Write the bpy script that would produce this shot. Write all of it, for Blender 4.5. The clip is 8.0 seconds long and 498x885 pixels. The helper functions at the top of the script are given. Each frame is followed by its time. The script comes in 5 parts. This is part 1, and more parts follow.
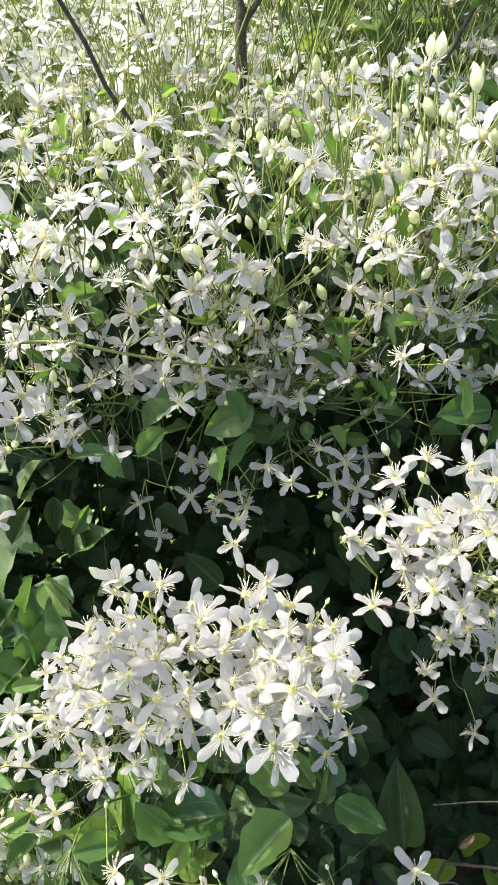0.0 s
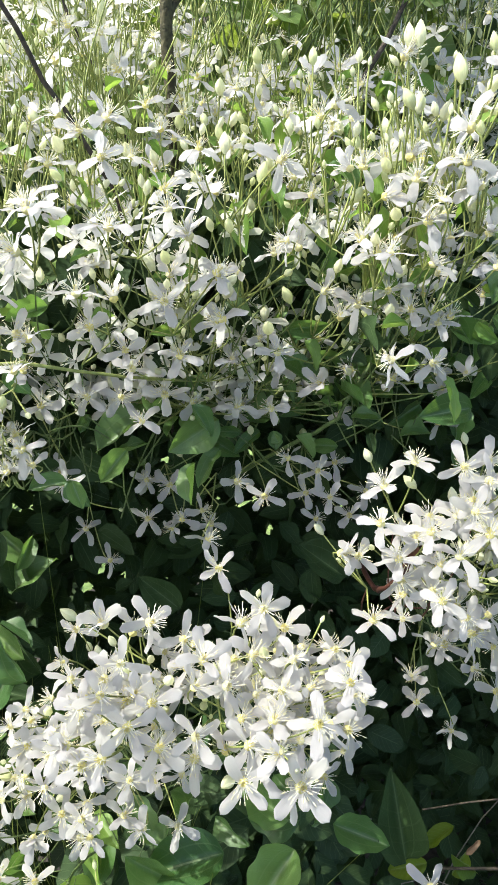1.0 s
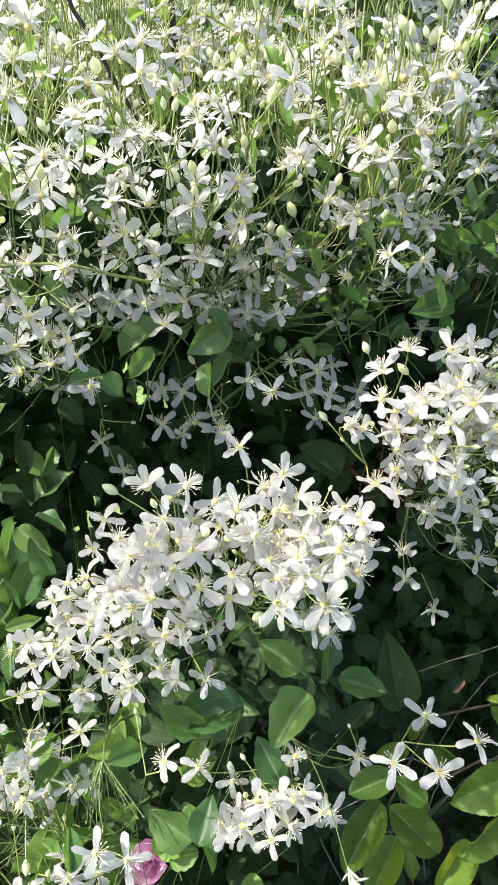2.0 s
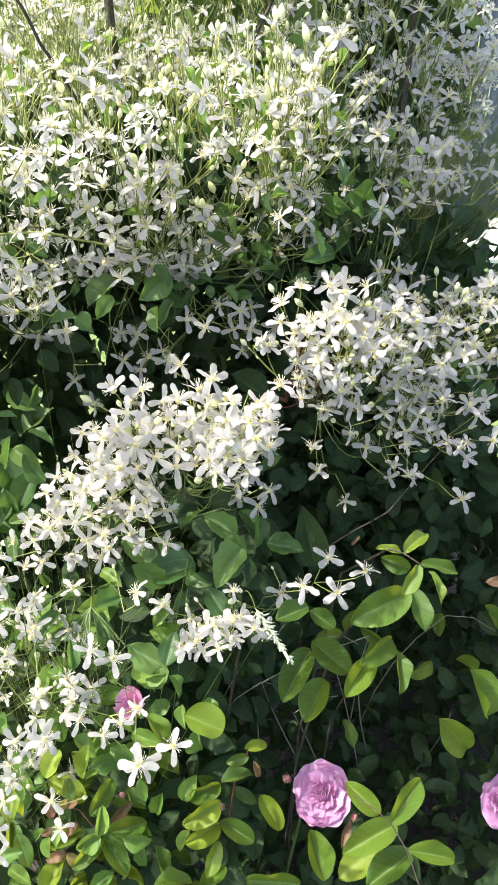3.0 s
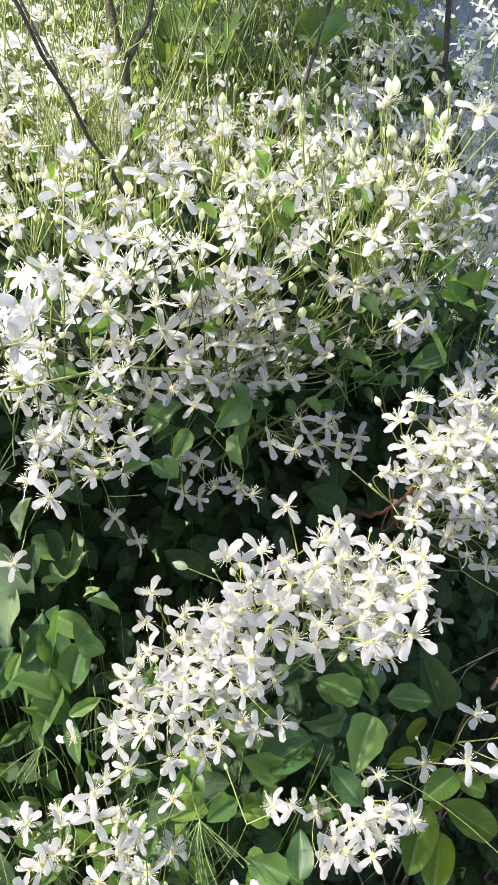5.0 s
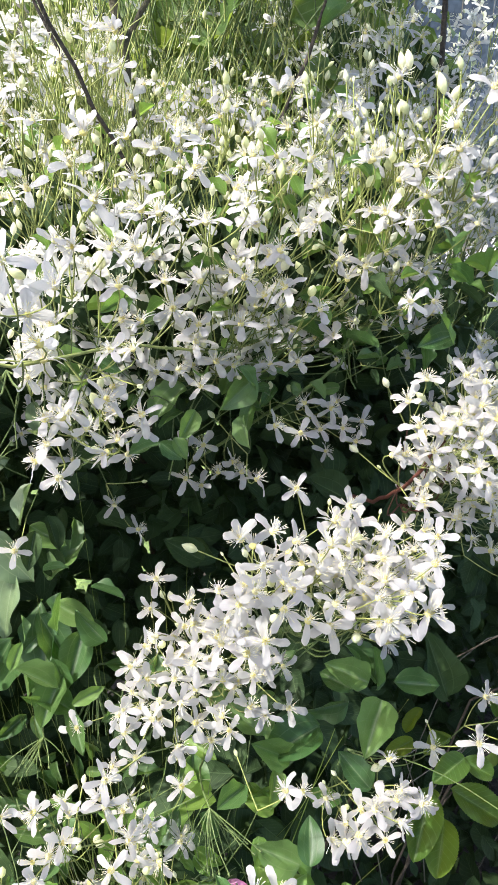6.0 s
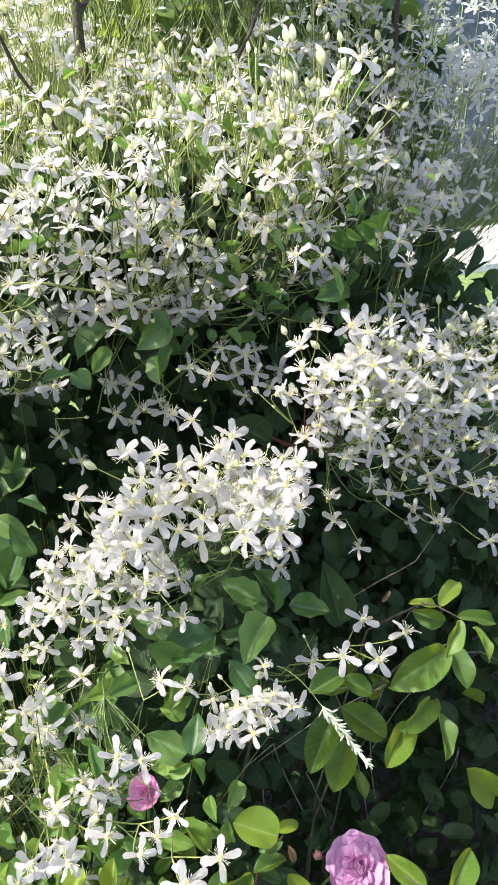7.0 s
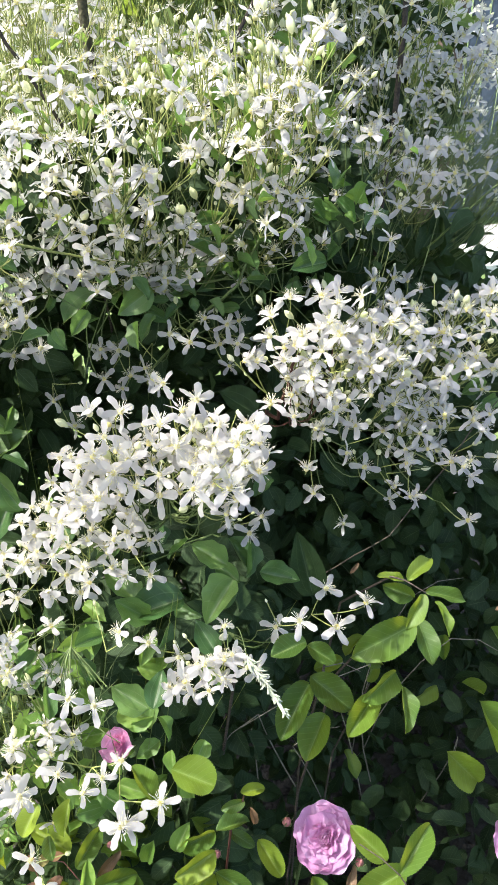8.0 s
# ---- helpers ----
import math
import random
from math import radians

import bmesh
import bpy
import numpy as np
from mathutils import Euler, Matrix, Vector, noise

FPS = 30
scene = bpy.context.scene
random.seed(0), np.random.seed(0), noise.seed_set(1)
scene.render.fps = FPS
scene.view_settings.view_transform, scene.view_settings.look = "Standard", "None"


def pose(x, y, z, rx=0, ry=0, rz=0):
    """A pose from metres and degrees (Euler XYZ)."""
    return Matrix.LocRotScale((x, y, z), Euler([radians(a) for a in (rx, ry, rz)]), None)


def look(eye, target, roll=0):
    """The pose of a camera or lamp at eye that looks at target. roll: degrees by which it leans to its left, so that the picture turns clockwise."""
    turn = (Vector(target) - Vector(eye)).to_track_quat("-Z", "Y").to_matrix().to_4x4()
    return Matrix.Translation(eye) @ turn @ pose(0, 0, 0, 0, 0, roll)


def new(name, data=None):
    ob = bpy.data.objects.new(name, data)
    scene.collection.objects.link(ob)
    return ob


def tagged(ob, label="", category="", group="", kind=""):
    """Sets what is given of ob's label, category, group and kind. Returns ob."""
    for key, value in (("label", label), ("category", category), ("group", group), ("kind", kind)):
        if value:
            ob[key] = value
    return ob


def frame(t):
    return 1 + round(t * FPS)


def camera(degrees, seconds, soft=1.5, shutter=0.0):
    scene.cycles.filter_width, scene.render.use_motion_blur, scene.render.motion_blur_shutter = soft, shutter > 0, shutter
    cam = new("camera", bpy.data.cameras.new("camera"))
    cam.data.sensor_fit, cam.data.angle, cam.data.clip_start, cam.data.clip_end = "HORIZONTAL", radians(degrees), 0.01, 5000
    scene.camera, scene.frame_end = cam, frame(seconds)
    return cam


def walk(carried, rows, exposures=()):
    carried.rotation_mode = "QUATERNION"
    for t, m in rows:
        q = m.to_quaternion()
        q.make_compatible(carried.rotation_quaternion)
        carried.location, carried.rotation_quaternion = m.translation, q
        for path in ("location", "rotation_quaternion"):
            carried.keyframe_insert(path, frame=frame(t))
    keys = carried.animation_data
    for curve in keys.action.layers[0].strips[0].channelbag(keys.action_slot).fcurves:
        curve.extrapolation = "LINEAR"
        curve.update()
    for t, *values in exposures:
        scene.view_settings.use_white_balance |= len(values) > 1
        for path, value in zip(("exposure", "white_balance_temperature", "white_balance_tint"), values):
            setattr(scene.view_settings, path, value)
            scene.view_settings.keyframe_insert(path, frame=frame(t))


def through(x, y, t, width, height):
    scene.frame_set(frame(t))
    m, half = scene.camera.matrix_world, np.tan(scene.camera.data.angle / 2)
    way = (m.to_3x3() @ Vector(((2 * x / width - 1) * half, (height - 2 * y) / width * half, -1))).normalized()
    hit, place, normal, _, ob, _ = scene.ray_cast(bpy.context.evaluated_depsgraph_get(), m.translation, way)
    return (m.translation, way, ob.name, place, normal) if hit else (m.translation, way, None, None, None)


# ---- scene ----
cam = camera(37.37, 8.0)
PATH = [
    (0, (0.0136, 0.0213, 1.2870), (-0.0485, 1.7384, 0.2634), -0.51),
    (0.5, (-0.0010, 0.0523, 1.2874), (0.1187, 1.7584, 0.2506), -0.27),
    (1, (-0.0320, 0.0500, 1.2811), (0.1949, 1.7530, 0.2571), 0.34),
    (1.5, (-0.0499, 0.0319, 1.2805), (0.2273, 1.7197, 0.2439), 0.78),
    (2, (-0.0754, -0.0196, 1.2674), (0.2505, 1.6323, 0.1880), 0.93),
    (2.2, (-0.0759, -0.0648, 1.2746), (0.2742, 1.5719, 0.1798), 0.88),
    (3.3, (-0.1066, -0.2020, 1.3113), (0.3260, 1.4079, 0.2063), -0.37),
    (3.5, (-0.1335, -0.1794, 1.3129), (0.3183, 1.4296, 0.2142), -0.36),
    (4, (-0.1605, -0.1047, 1.3148), (0.3607, 1.5050, 0.2485), -0.86),
    (4.5, (-0.1708, -0.0405, 1.3167), (0.4361, 1.5638, 0.2881), -1.45),
    (4.7, (-0.1762, -0.0271, 1.3164), (0.4471, 1.5744, 0.2933), -1.76),
    (5.8, (-0.2013, -0.0063, 1.2990), (0.5036, 1.5770, 0.3009), -1.55),
    (6, (-0.2038, -0.0067, 1.2983), (0.5004, 1.5659, 0.2829), -1.23),
    (6.5, (-0.1902, -0.0394, 1.2952), (0.4716, 1.5338, 0.2526), -0.68),
    (7, (-0.1294, -0.1098, 1.3017), (0.4436, 1.4812, 0.2337), -0.67),
    (7.5, (-0.0859, -0.1416, 1.2914), (0.3869, 1.4699, 0.2053), -0.74),
    (8, (-0.0717, -0.1506, 1.2896), (0.3541, 1.4762, 0.2068), -1.05),
]
EXPOSURE = [(0, 1.80, 6600, 5), (1, 1.80, 6480, 4), (2.2, 1.89, 6450, 5), (3.5, 2.08, 6850, 8), (4.5, 1.94, 6500, 10), (6, 1.85, 6400, 11),
            (6.5, 1.85, 6400, 10), (7.5, 1.94, 6500, 8), (8, 2.00, 6500, 8)]
walk(cam, [(t, look(eye, target, roll)) for t, eye, target, roll in PATH], EXPOSURE)

# ---- light and sky ----
SUN_TO = Vector((-0.53, 0.07, 0.845)).normalized()
world = bpy.data.worlds.new("sky")
scene.world = world
world.use_nodes = True
sky = world.node_tree.nodes.new("ShaderNodeTexSky")
sky.sky_type, sky.sun_disc = "NISHITA", False
sky.air_density, sky.dust_density, sky.ozone_density = 1.0, 3.5, 0.6
sky.sun_elevation = math.asin(SUN_TO.z)
sky.sun_rotation = math.atan2(SUN_TO.x, SUN_TO.y)
world.node_tree.links.new(sky.outputs["Color"], world.node_tree.nodes["Background"].inputs["Color"])
world.node_tree.nodes["Background"].inputs["Strength"].default_value = 0.15
sun = new("sun", bpy.data.lights.new("sun", "SUN"))
sun.data.energy, sun.data.angle, sun.data.color = 2.68, radians(0.6), (1.0, 0.96, 0.90)
sun.matrix_world = look((0, 0, 6), Vector((0, 0, 6)) - SUN_TO)


# ---- materials ----
def material(name):
    m = bpy.data.materials.new(name)
    m.use_nodes = True
    nt = m.node_tree
    bsdf = nt.nodes["Principled BSDF"]
    out = nt.nodes["Material Output"]
    return m, nt, bsdf, out


def node(nt, kind, **values):
    n = nt.nodes.new(kind)
    for key, value in values.items():
        n.inputs[key].default_value = value
    return n


def ramp(nt, fac, stops):
    r = nt.nodes.new("ShaderNodeValToRGB")
    el = r.color_ramp.elements
    el[0].position, el[0].color = stops[0][0], (*stops[0][1], 1)
    el[1].position, el[1].color = stops[-1][0], (*stops[-1][1], 1)
    for pos, col in stops[1:-1]:
        e = el.new(pos)
        e.color = (*col, 1)
    nt.links.new(fac, r.inputs["Fac"])
    return r.outputs["Color"]


def mul(nt, a, b, fac=1.0, blend="MULTIPLY"):
    x = nt.nodes.new("ShaderNodeMix")
    x.data_type, x.blend_type = "RGBA", blend
    x.inputs[0].default_value = fac
    nt.links.new(a, x.inputs[6])
    nt.links.new(b, x.inputs[7])
    return x.outputs[2]


def maths(nt, op, a, b=None, c=None):
    n = nt.nodes.new("ShaderNodeMath")
    n.operation = op
    for i, v in enumerate((a, b, c)):
        if v is None:
            continue
        if isinstance(v, (int, float)):
            n.inputs[i].default_value = v
        else:
            nt.links.new(v, n.inputs[i])
    return n.outputs[0]


def bump(nt, bsdf, height, strength, distance):
    b = node(nt, "ShaderNodeBump", Strength=strength, Distance=distance)
    nt.links.new(height, b.inputs["Height"])
    for n in bsdf:
        nt.links.new(b.outputs["Normal"], n.inputs["Normal"])


def noise_at(nt, coord, scale, detail=3.0, stretch=None):
    n = node(nt, "ShaderNodeTexNoise", Scale=scale, Detail=detail)
    if stretch:
        mp = nt.nodes.new("ShaderNodeMapping")
        mp.inputs["Scale"].default_value = stretch
        nt.links.new(coord, mp.inputs["Vector"])
        coord = mp.outputs["Vector"]
    nt.links.new(coord, n.inputs["Vector"])
    return n.outputs["Fac"]


def sheet_material(name, tones, through, through_mix, rough, veins="", vein_tone=(0.2, 0.3, 0.1), islands=False, spec=0.4, streaks=0.0, patch=0.5):
    """A thin living sheet, petal or leaf: reflects and lets light through."""
    m, nt, bsdf, out = material(name)
    geo = nt.nodes.new("ShaderNodeNewGeometry")
    info = nt.nodes.new("ShaderNodeObjectInfo")
    tex = nt.nodes.new("ShaderNodeTexCoord")
    rnd = geo.outputs["Random Per Island"] if islands else info.outputs["Random"]
    col = ramp(nt, rnd, [(i / (len(tones) - 1), t) for i, t in enumerate(tones)])
    blotch = noise_at(nt, geo.outputs["Position"], 130.0, 5.0)
    col = mul(nt, col, ramp(nt, blotch, [(0.3, (1 - patch * 0.5,) * 3), (0.7, (1, 1, 1))]))
    fine = noise_at(nt, geo.outputs["Position"], 1400.0, 2.0)
    height = fine
    sep = nt.nodes.new("ShaderNodeSeparateXYZ")
    nt.links.new(tex.outputs["UV"], sep.inputs["Vector"])
    along, side = sep.outputs["X"], maths(nt, "ABSOLUTE", sep.outputs["Y"])
    if veins:
        mid = maths(nt, "LESS_THAN", side, 0.035)
        if veins == "parallel":
            d = maths(nt, "ABSOLUTE", maths(nt, "SUBTRACT", side, 0.48))
            cross = maths(nt, "FRACT", maths(nt, "SUBTRACT", maths(nt, "MULTIPLY", along, 6.0), maths(nt, "MULTIPLY", side, 1.5)))
            lat = maths(nt, "MAXIMUM", maths(nt, "LESS_THAN", d, 0.022), maths(nt, "MULTIPLY", maths(nt, "LESS_THAN", cross, 0.07), 0.5))
        else:
            w = maths(nt, "FRACT", maths(nt, "SUBTRACT", maths(nt, "MULTIPLY", along, 8.0), maths(nt, "MULTIPLY", side, 2.2)))
            lat = maths(nt, "LESS_THAN", w, 0.10)
        vein = maths(nt, "MAXIMUM", mid, maths(nt, "MULTIPLY", lat, 0.6))
        vc = nt.nodes.new("ShaderNodeMix")
        vc.data_type = "RGBA"
        nt.links.new(maths(nt, "MULTIPLY", vein, 0.6), vc.inputs[0])
        nt.links.new(col, vc.inputs[6])
        vc.inputs[7].default_value = (*vein_tone, 1)
        col = vc.outputs[2]
        height = maths(nt, "SUBTRACT", maths(nt, "MULTIPLY", fine, 0.15), vein)
    if streaks:
        st = noise_at(nt, tex.outputs["UV"], 6.0, 3.0, (0.5, 2.2, 1))
        col = mul(nt, col, ramp(nt, st, [(0.35, (1 - streaks,) * 3), (0.62, (1, 1, 1))]))
        height = maths(nt, "ADD", maths(nt, "MULTIPLY", st, 1.0), maths(nt, "MULTIPLY", fine, 0.2))
    nt.links.new(col, bsdf.inputs["Base Color"])
    bsdf.inputs["Roughness"].default_value = rough
    bsdf.inputs["Specular IOR Level"].default_value = spec
    tr = nt.nodes.new("ShaderNodeBsdfTranslucent")
    tc = nt.nodes.new("ShaderNodeMix")
    tc.data_type, tc.blend_type = "RGBA", "MIX"
    tc.inputs[0].default_value = 0.65
    nt.links.new(col, tc.inputs[6])
    tc.inputs[7].default_value = (*through, 1)
    nt.links.new(tc.outputs[2], tr.inputs["Color"])
    bump(nt, [bsdf, tr], height, 1.0 if veins else 0.6, 0.0018 if veins else 0.0006)
    mix = nt.nodes.new("ShaderNodeMixShader")
    mix.inputs["Fac"].default_value = through_mix
    nt.links.new(bsdf.outputs["BSDF"], mix.inputs[1])
    nt.links.new(tr.outputs["BSDF"], mix.inputs[2])
    nt.links.new(mix.outputs["Shader"], out.inputs["Surface"])
    return m


def solid_material(name, a, b, rough, scale=300.0, spec=0.4, strength=0.4, distance=0.0005):
    m, nt, bsdf, out = material(name)
    geo = nt.nodes.new("ShaderNodeNewGeometry")
    f = noise_at(nt, geo.outputs["Position"], scale, 5.0)
    big = noise_at(nt, geo.outputs["Position"], scale * 0.13, 3.0)
    col = mul(nt, ramp(nt, f, [(0.32, a), (0.68, b)]), ramp(nt, big, [(0.3, (0.72,) * 3), (0.7, (1, 1, 1))]))
    nt.links.new(col, bsdf.inputs["Base Color"])
    bsdf.inputs["Roughness"].default_value = rough
    bsdf.inputs["Specular IOR Level"].default_value = spec
    bump(nt, [bsdf], f, strength, distance)
    return m


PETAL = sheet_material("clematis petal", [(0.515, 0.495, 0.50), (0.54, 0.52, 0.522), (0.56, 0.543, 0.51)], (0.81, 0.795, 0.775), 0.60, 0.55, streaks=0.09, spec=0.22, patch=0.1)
# Brighter copy of PETAL for the bank and the inner brow.
PETAL_BRIGHT = sheet_material("clematis petal bright", [(0.64, 0.625, 0.63), (0.67, 0.66, 0.63), (0.66, 0.65, 0.55)], (0.87, 0.86, 0.75), 0.57, 0.5, islands=True, spec=0.3, patch=0.15)
STAMEN = sheet_material("filament", [(0.78, 0.77, 0.69), (0.82, 0.81, 0.77)], (0.88, 0.87, 0.78), 0.45, 0.6, patch=0.1)
ANTHER = sheet_material("anther", [(0.78, 0.73, 0.48), (0.82, 0.79, 0.62)], (0.84, 0.79, 0.50), 0.35, 0.7, patch=0.2)
CENTRE = sheet_material("flower centre", [(0.78, 0.70, 0.24), (0.83, 0.78, 0.44)], (0.85, 0.78, 0.34), 0.35, 0.6, patch=0.2)
BUD = sheet_material("bud", [(0.66, 0.70, 0.40), (0.76, 0.77, 0.54), (0.80, 0.79, 0.64)], (0.84, 0.85, 0.52), 0.5, 0.5, streaks=0.15, patch=0.2)
STEM = solid_material("green stem", (0.06, 0.10, 0.025), (0.15, 0.20, 0.06), 0.55, 500)
STALK = solid_material("pale stalk", (0.17, 0.205, 0.05), (0.34, 0.37, 0.11), 0.55, 300)
BARK = solid_material("bark", (0.03, 0.024, 0.018), (0.09, 0.07, 0.05), 0.85, 420, strength=0.9, distance=0.002)
TRUNK = solid_material("trunk bark", (0.04, 0.036, 0.02), (0.11, 0.10, 0.05), 0.85, 300, strength=0.9, distance=0.002)
RED_STEM = solid_material("red-brown stem", (0.07, 0.022, 0.016), (0.16, 0.06, 0.04), 0.6, 420)
LEAF = sheet_material("clematis leaf", [(0.036, 0.088, 0.028), (0.068, 0.138, 0.042), (0.125, 0.205, 0.058)], (0.27, 0.48, 0.07), 0.36, 0.38, "parallel", (0.18, 0.24, 0.10), spec=0.48)
# Darker copy of LEAF: shade of the hollows put into the colour.
LEAF_DEEP = sheet_material("shaded clematis leaf", [(0.022, 0.042, 0.016), (0.030, 0.056, 0.020), (0.046, 0.078, 0.026)], (0.11, 0.18, 0.03), 0.15, 0.6, "parallel", (0.08, 0.12, 0.05), islands=True, spec=0.15)
ROSE_LEAF = sheet_material("rose leaflet", [(0.035, 0.085, 0.02), (0.08, 0.155, 0.024), (0.20, 0.27, 0.028)], (0.52, 0.60, 0.035), 0.42, 0.42, "feather", (0.22, 0.30, 0.08), spec=0.35)
# Paler copy of LEAF: sheen of sunlit flank leaves put into colour.
LEAF_PALE = sheet_material("pale sunlit clematis leaf", [(0.10, 0.155, 0.075), (0.145, 0.205, 0.10), (0.20, 0.265, 0.14)], (0.30, 0.44, 0.12), 0.3, 0.42, "parallel", (0.24, 0.29, 0.16), spec=0.5)
# Darker leaflet copy, with the shade under the shrub in its tones.
ROSE_DEEP = sheet_material("shaded rose leaflet", [(0.021, 0.040, 0.016), (0.028, 0.053, 0.019), (0.042, 0.074, 0.024)], (0.11, 0.18, 0.03), 0.15, 0.6, "feather", (0.08, 0.12, 0.05), islands=True, spec=0.16)
ROSE_PETAL = sheet_material("rose petal", [(0.52, 0.26, 0.45), (0.58, 0.34, 0.55), (0.64, 0.45, 0.64)], (0.80, 0.36, 0.62), 0.5, 0.55, streaks=0.14, spec=0.25, patch=0.2)
ROSE_BUD = solid_material("rose bud", (0.30, 0.10, 0.12), (0.45, 0.20, 0.18), 0.6, 500)
HOT_PETAL = sheet_material("bright rose petal", [(0.84, 0.38, 0.62), (0.87, 0.46, 0.68), (0.89, 0.58, 0.75)], (0.94, 0.46, 0.70), 0.42, 0.55, streaks=0.14, spec=0.25, patch=0.2)
BRONZE = sheet_material("bronze young leaf", [(0.20, 0.11, 0.05), (0.26, 0.13, 0.09), (0.22, 0.20, 0.05)], (0.5, 0.25, 0.08), 0.4, 0.45, "feather", (0.3, 0.2, 0.1))
YOUNG_LEAF = sheet_material("young clematis leaf", [(0.08, 0.175, 0.034), (0.13, 0.24, 0.045), (0.19, 0.30, 0.06)], (0.38, 0.56, 0.08), 0.42, 0.45, "parallel", (0.26, 0.32, 0.12))
BANK_LEAF = sheet_material("bank leaf", [(0.05, 0.11, 0.022), (0.09, 0.16, 0.035), (0.17, 0.24, 0.06)], (0.40, 0.52, 0.06), 0.4, 0.5, "parallel", (0.3, 0.36, 0.15), islands=True)
GRASS = sheet_material("grass blade", [(0.10, 0.16, 0.03), (0.18, 0.25, 0.05), (0.28, 0.32, 0.08)], (0.34, 0.42, 0.06), 0.35, 0.5, islands=True)
DRY_STEM = solid_material("dry stem", (0.10, 0.085, 0.06), (0.28, 0.25, 0.19), 0.8, 400)
PLUME = solid_material("dry plume", (0.20, 0.24, 0.16), (0.36, 0.39, 0.29), 0.7, 900)
def lawn_material():
    m, nt, bsdf, out = material("soil and lawn")
    geo = nt.nodes.new("ShaderNodeNewGeometry")
    pos = geo.outputs["Position"]
    f = noise_at(nt, pos, 55.0, 6.0)
    soil = ramp(nt, f, [(0.3, (0.010, 0.008, 0.006)), (0.7, (0.032, 0.025, 0.018))])
    lawn = ramp(nt, noise_at(nt, pos, 24.0, 6.0), [(0.3, (0.05, 0.09, 0.02)), (0.7, (0.15, 0.21, 0.06))])
    sep = nt.nodes.new("ShaderNodeSeparateXYZ")
    nt.links.new(pos, sep.inputs["Vector"])
    edge = maths(nt, "ADD", sep.outputs["Y"], maths(nt, "MULTIPLY", noise_at(nt, pos, 4.0, 3.0), 0.5))
    x = nt.nodes.new("ShaderNodeMix")
    x.data_type = "RGBA"
    nt.links.new(maths(nt, "GREATER_THAN", edge, 1.75), x.inputs[0])
    nt.links.new(soil, x.inputs[6])
    nt.links.new(lawn, x.inputs[7])
    nt.links.new(x.outputs[2], bsdf.inputs["Base Color"])
    bsdf.inputs["Roughness"].default_value = 0.95
    bump(nt, [bsdf], f, 1.0, 0.02)
    return m


SOIL = lawn_material()
FENCE = solid_material("slate blue fence paint", (0.07, 0.085, 0.11), (0.13, 0.155, 0.20), 0.7, 30)
POST = solid_material("weathered post", (0.06, 0.042, 0.03), (0.14, 0.10, 0.075), 0.85, 40)
PAVING = solid_material("pale concrete", (0.42, 0.41, 0.39), (0.62, 0.61, 0.58), 0.9, 25, spec=0.2)
DRY_LEAF = sheet_material("dry leaf", [(0.10, 0.06, 0.03), (0.15, 0.09, 0.045), (0.20, 0.12, 0.06)], (0.4, 0.2, 0.06), 0.25, 0.6, "feather", (0.3, 0.2, 0.1))


# ---- mesh helpers ----
class Soup:
    """Collects faces of several pieces into one mesh."""

    def __init__(self):
        self.v, self.f, self.m, self.uv = [], [], [], []

    def grid(self, rows, cols, place, mat=0, uv=None):
        b = len(self.v)
        for i in range(rows):
            for j in range(cols):
                self.v.append(place(i, j))
        for i in range(rows - 1):
            for j in range(cols - 1):
                a = b + i * cols + j
                self.f.append((a, a + 1, a + cols + 1, a + cols))
                self.m.append(mat)
                self.uv.append([uv(p, q) if uv else (0, 0) for p, q in ((i, j), (i, j + 1), (i + 1, j + 1), (i + 1, j))])

    def tube(self, pts, r0, r1, sides=5, mat=0):
        pts = [Vector(p) for p in pts]
        n, b = len(pts), len(self.v)
        for i, p in enumerate(pts):
            d = (pts[min(i + 1, n - 1)] - pts[max(i - 1, 0)]).normalized()
            a = d.cross((0.31, 0.87, 0.38)).normalized()
            c = d.cross(a)
            r = r0 + (r1 - r0) * i / (n - 1)
            for k in range(sides):
                t = 2 * math.pi * k / sides
                self.v.append(p + r * (math.cos(t) * a + math.sin(t) * c))
        for i in range(n - 1):
            for k in range(sides):
                a, c = b + i * sides + k, b + i * sides + (k + 1) % sides
                self.f.append((a, c, c + sides, a + sides))
                self.m.append(mat)
                self.uv.append([(0, 0)] * 4)

    def drop(self, m, rx, ry, rings=5, sides=7, mat=0, tip=1.0):
        """A pointed egg along the x axis of m."""
        def place(i, k):
            s = i / (rings - 1)
            r = ry * math.sin(math.pi * min(max(s, 0.02), 0.98)) ** 0.75 * (1 - 0.25 * tip * s)
            t = 2 * math.pi * k / sides
            return m @ Vector((rx * s, r * math.cos(t), r * math.sin(t)))
        self.grid(rings, sides + 1, place, mat, lambda i, k: (i / (rings - 1), 2 * k / sides - 1))

    def mesh(self, name, mats, smooth=True):
        me = bpy.data.meshes.new(name)
        me.from_pydata([tuple(v) for v in self.v], [], self.f)
        for x in mats:
            me.materials.append(x)
        me.polygons.foreach_set("material_index", self.m)
        me.polygons.foreach_set("use_smooth", [smooth] * len(self.f))
        lay = me.uv_layers.new(name="uv")
        lay.data.foreach_set("uv", [c for q in self.uv for p in q for c in p])
        me.update()
        return me


def thing(name, at, label, category, group="", kind=""):
    return tagged(put(name, None, None, Matrix.Translation(at)), label, category, group, kind)


def put(name, mesh, parent, m, label=""):
    ob = new(name, mesh)
    ob.parent = parent
    ob.matrix_basis = m
    if label:
        ob["label"] = label
    return ob


def inside(parent, m):
    """The pose m of the world in the axes of a thing that is only moved."""
    return Matrix.Translation(-parent.matrix_basis.translation) @ m


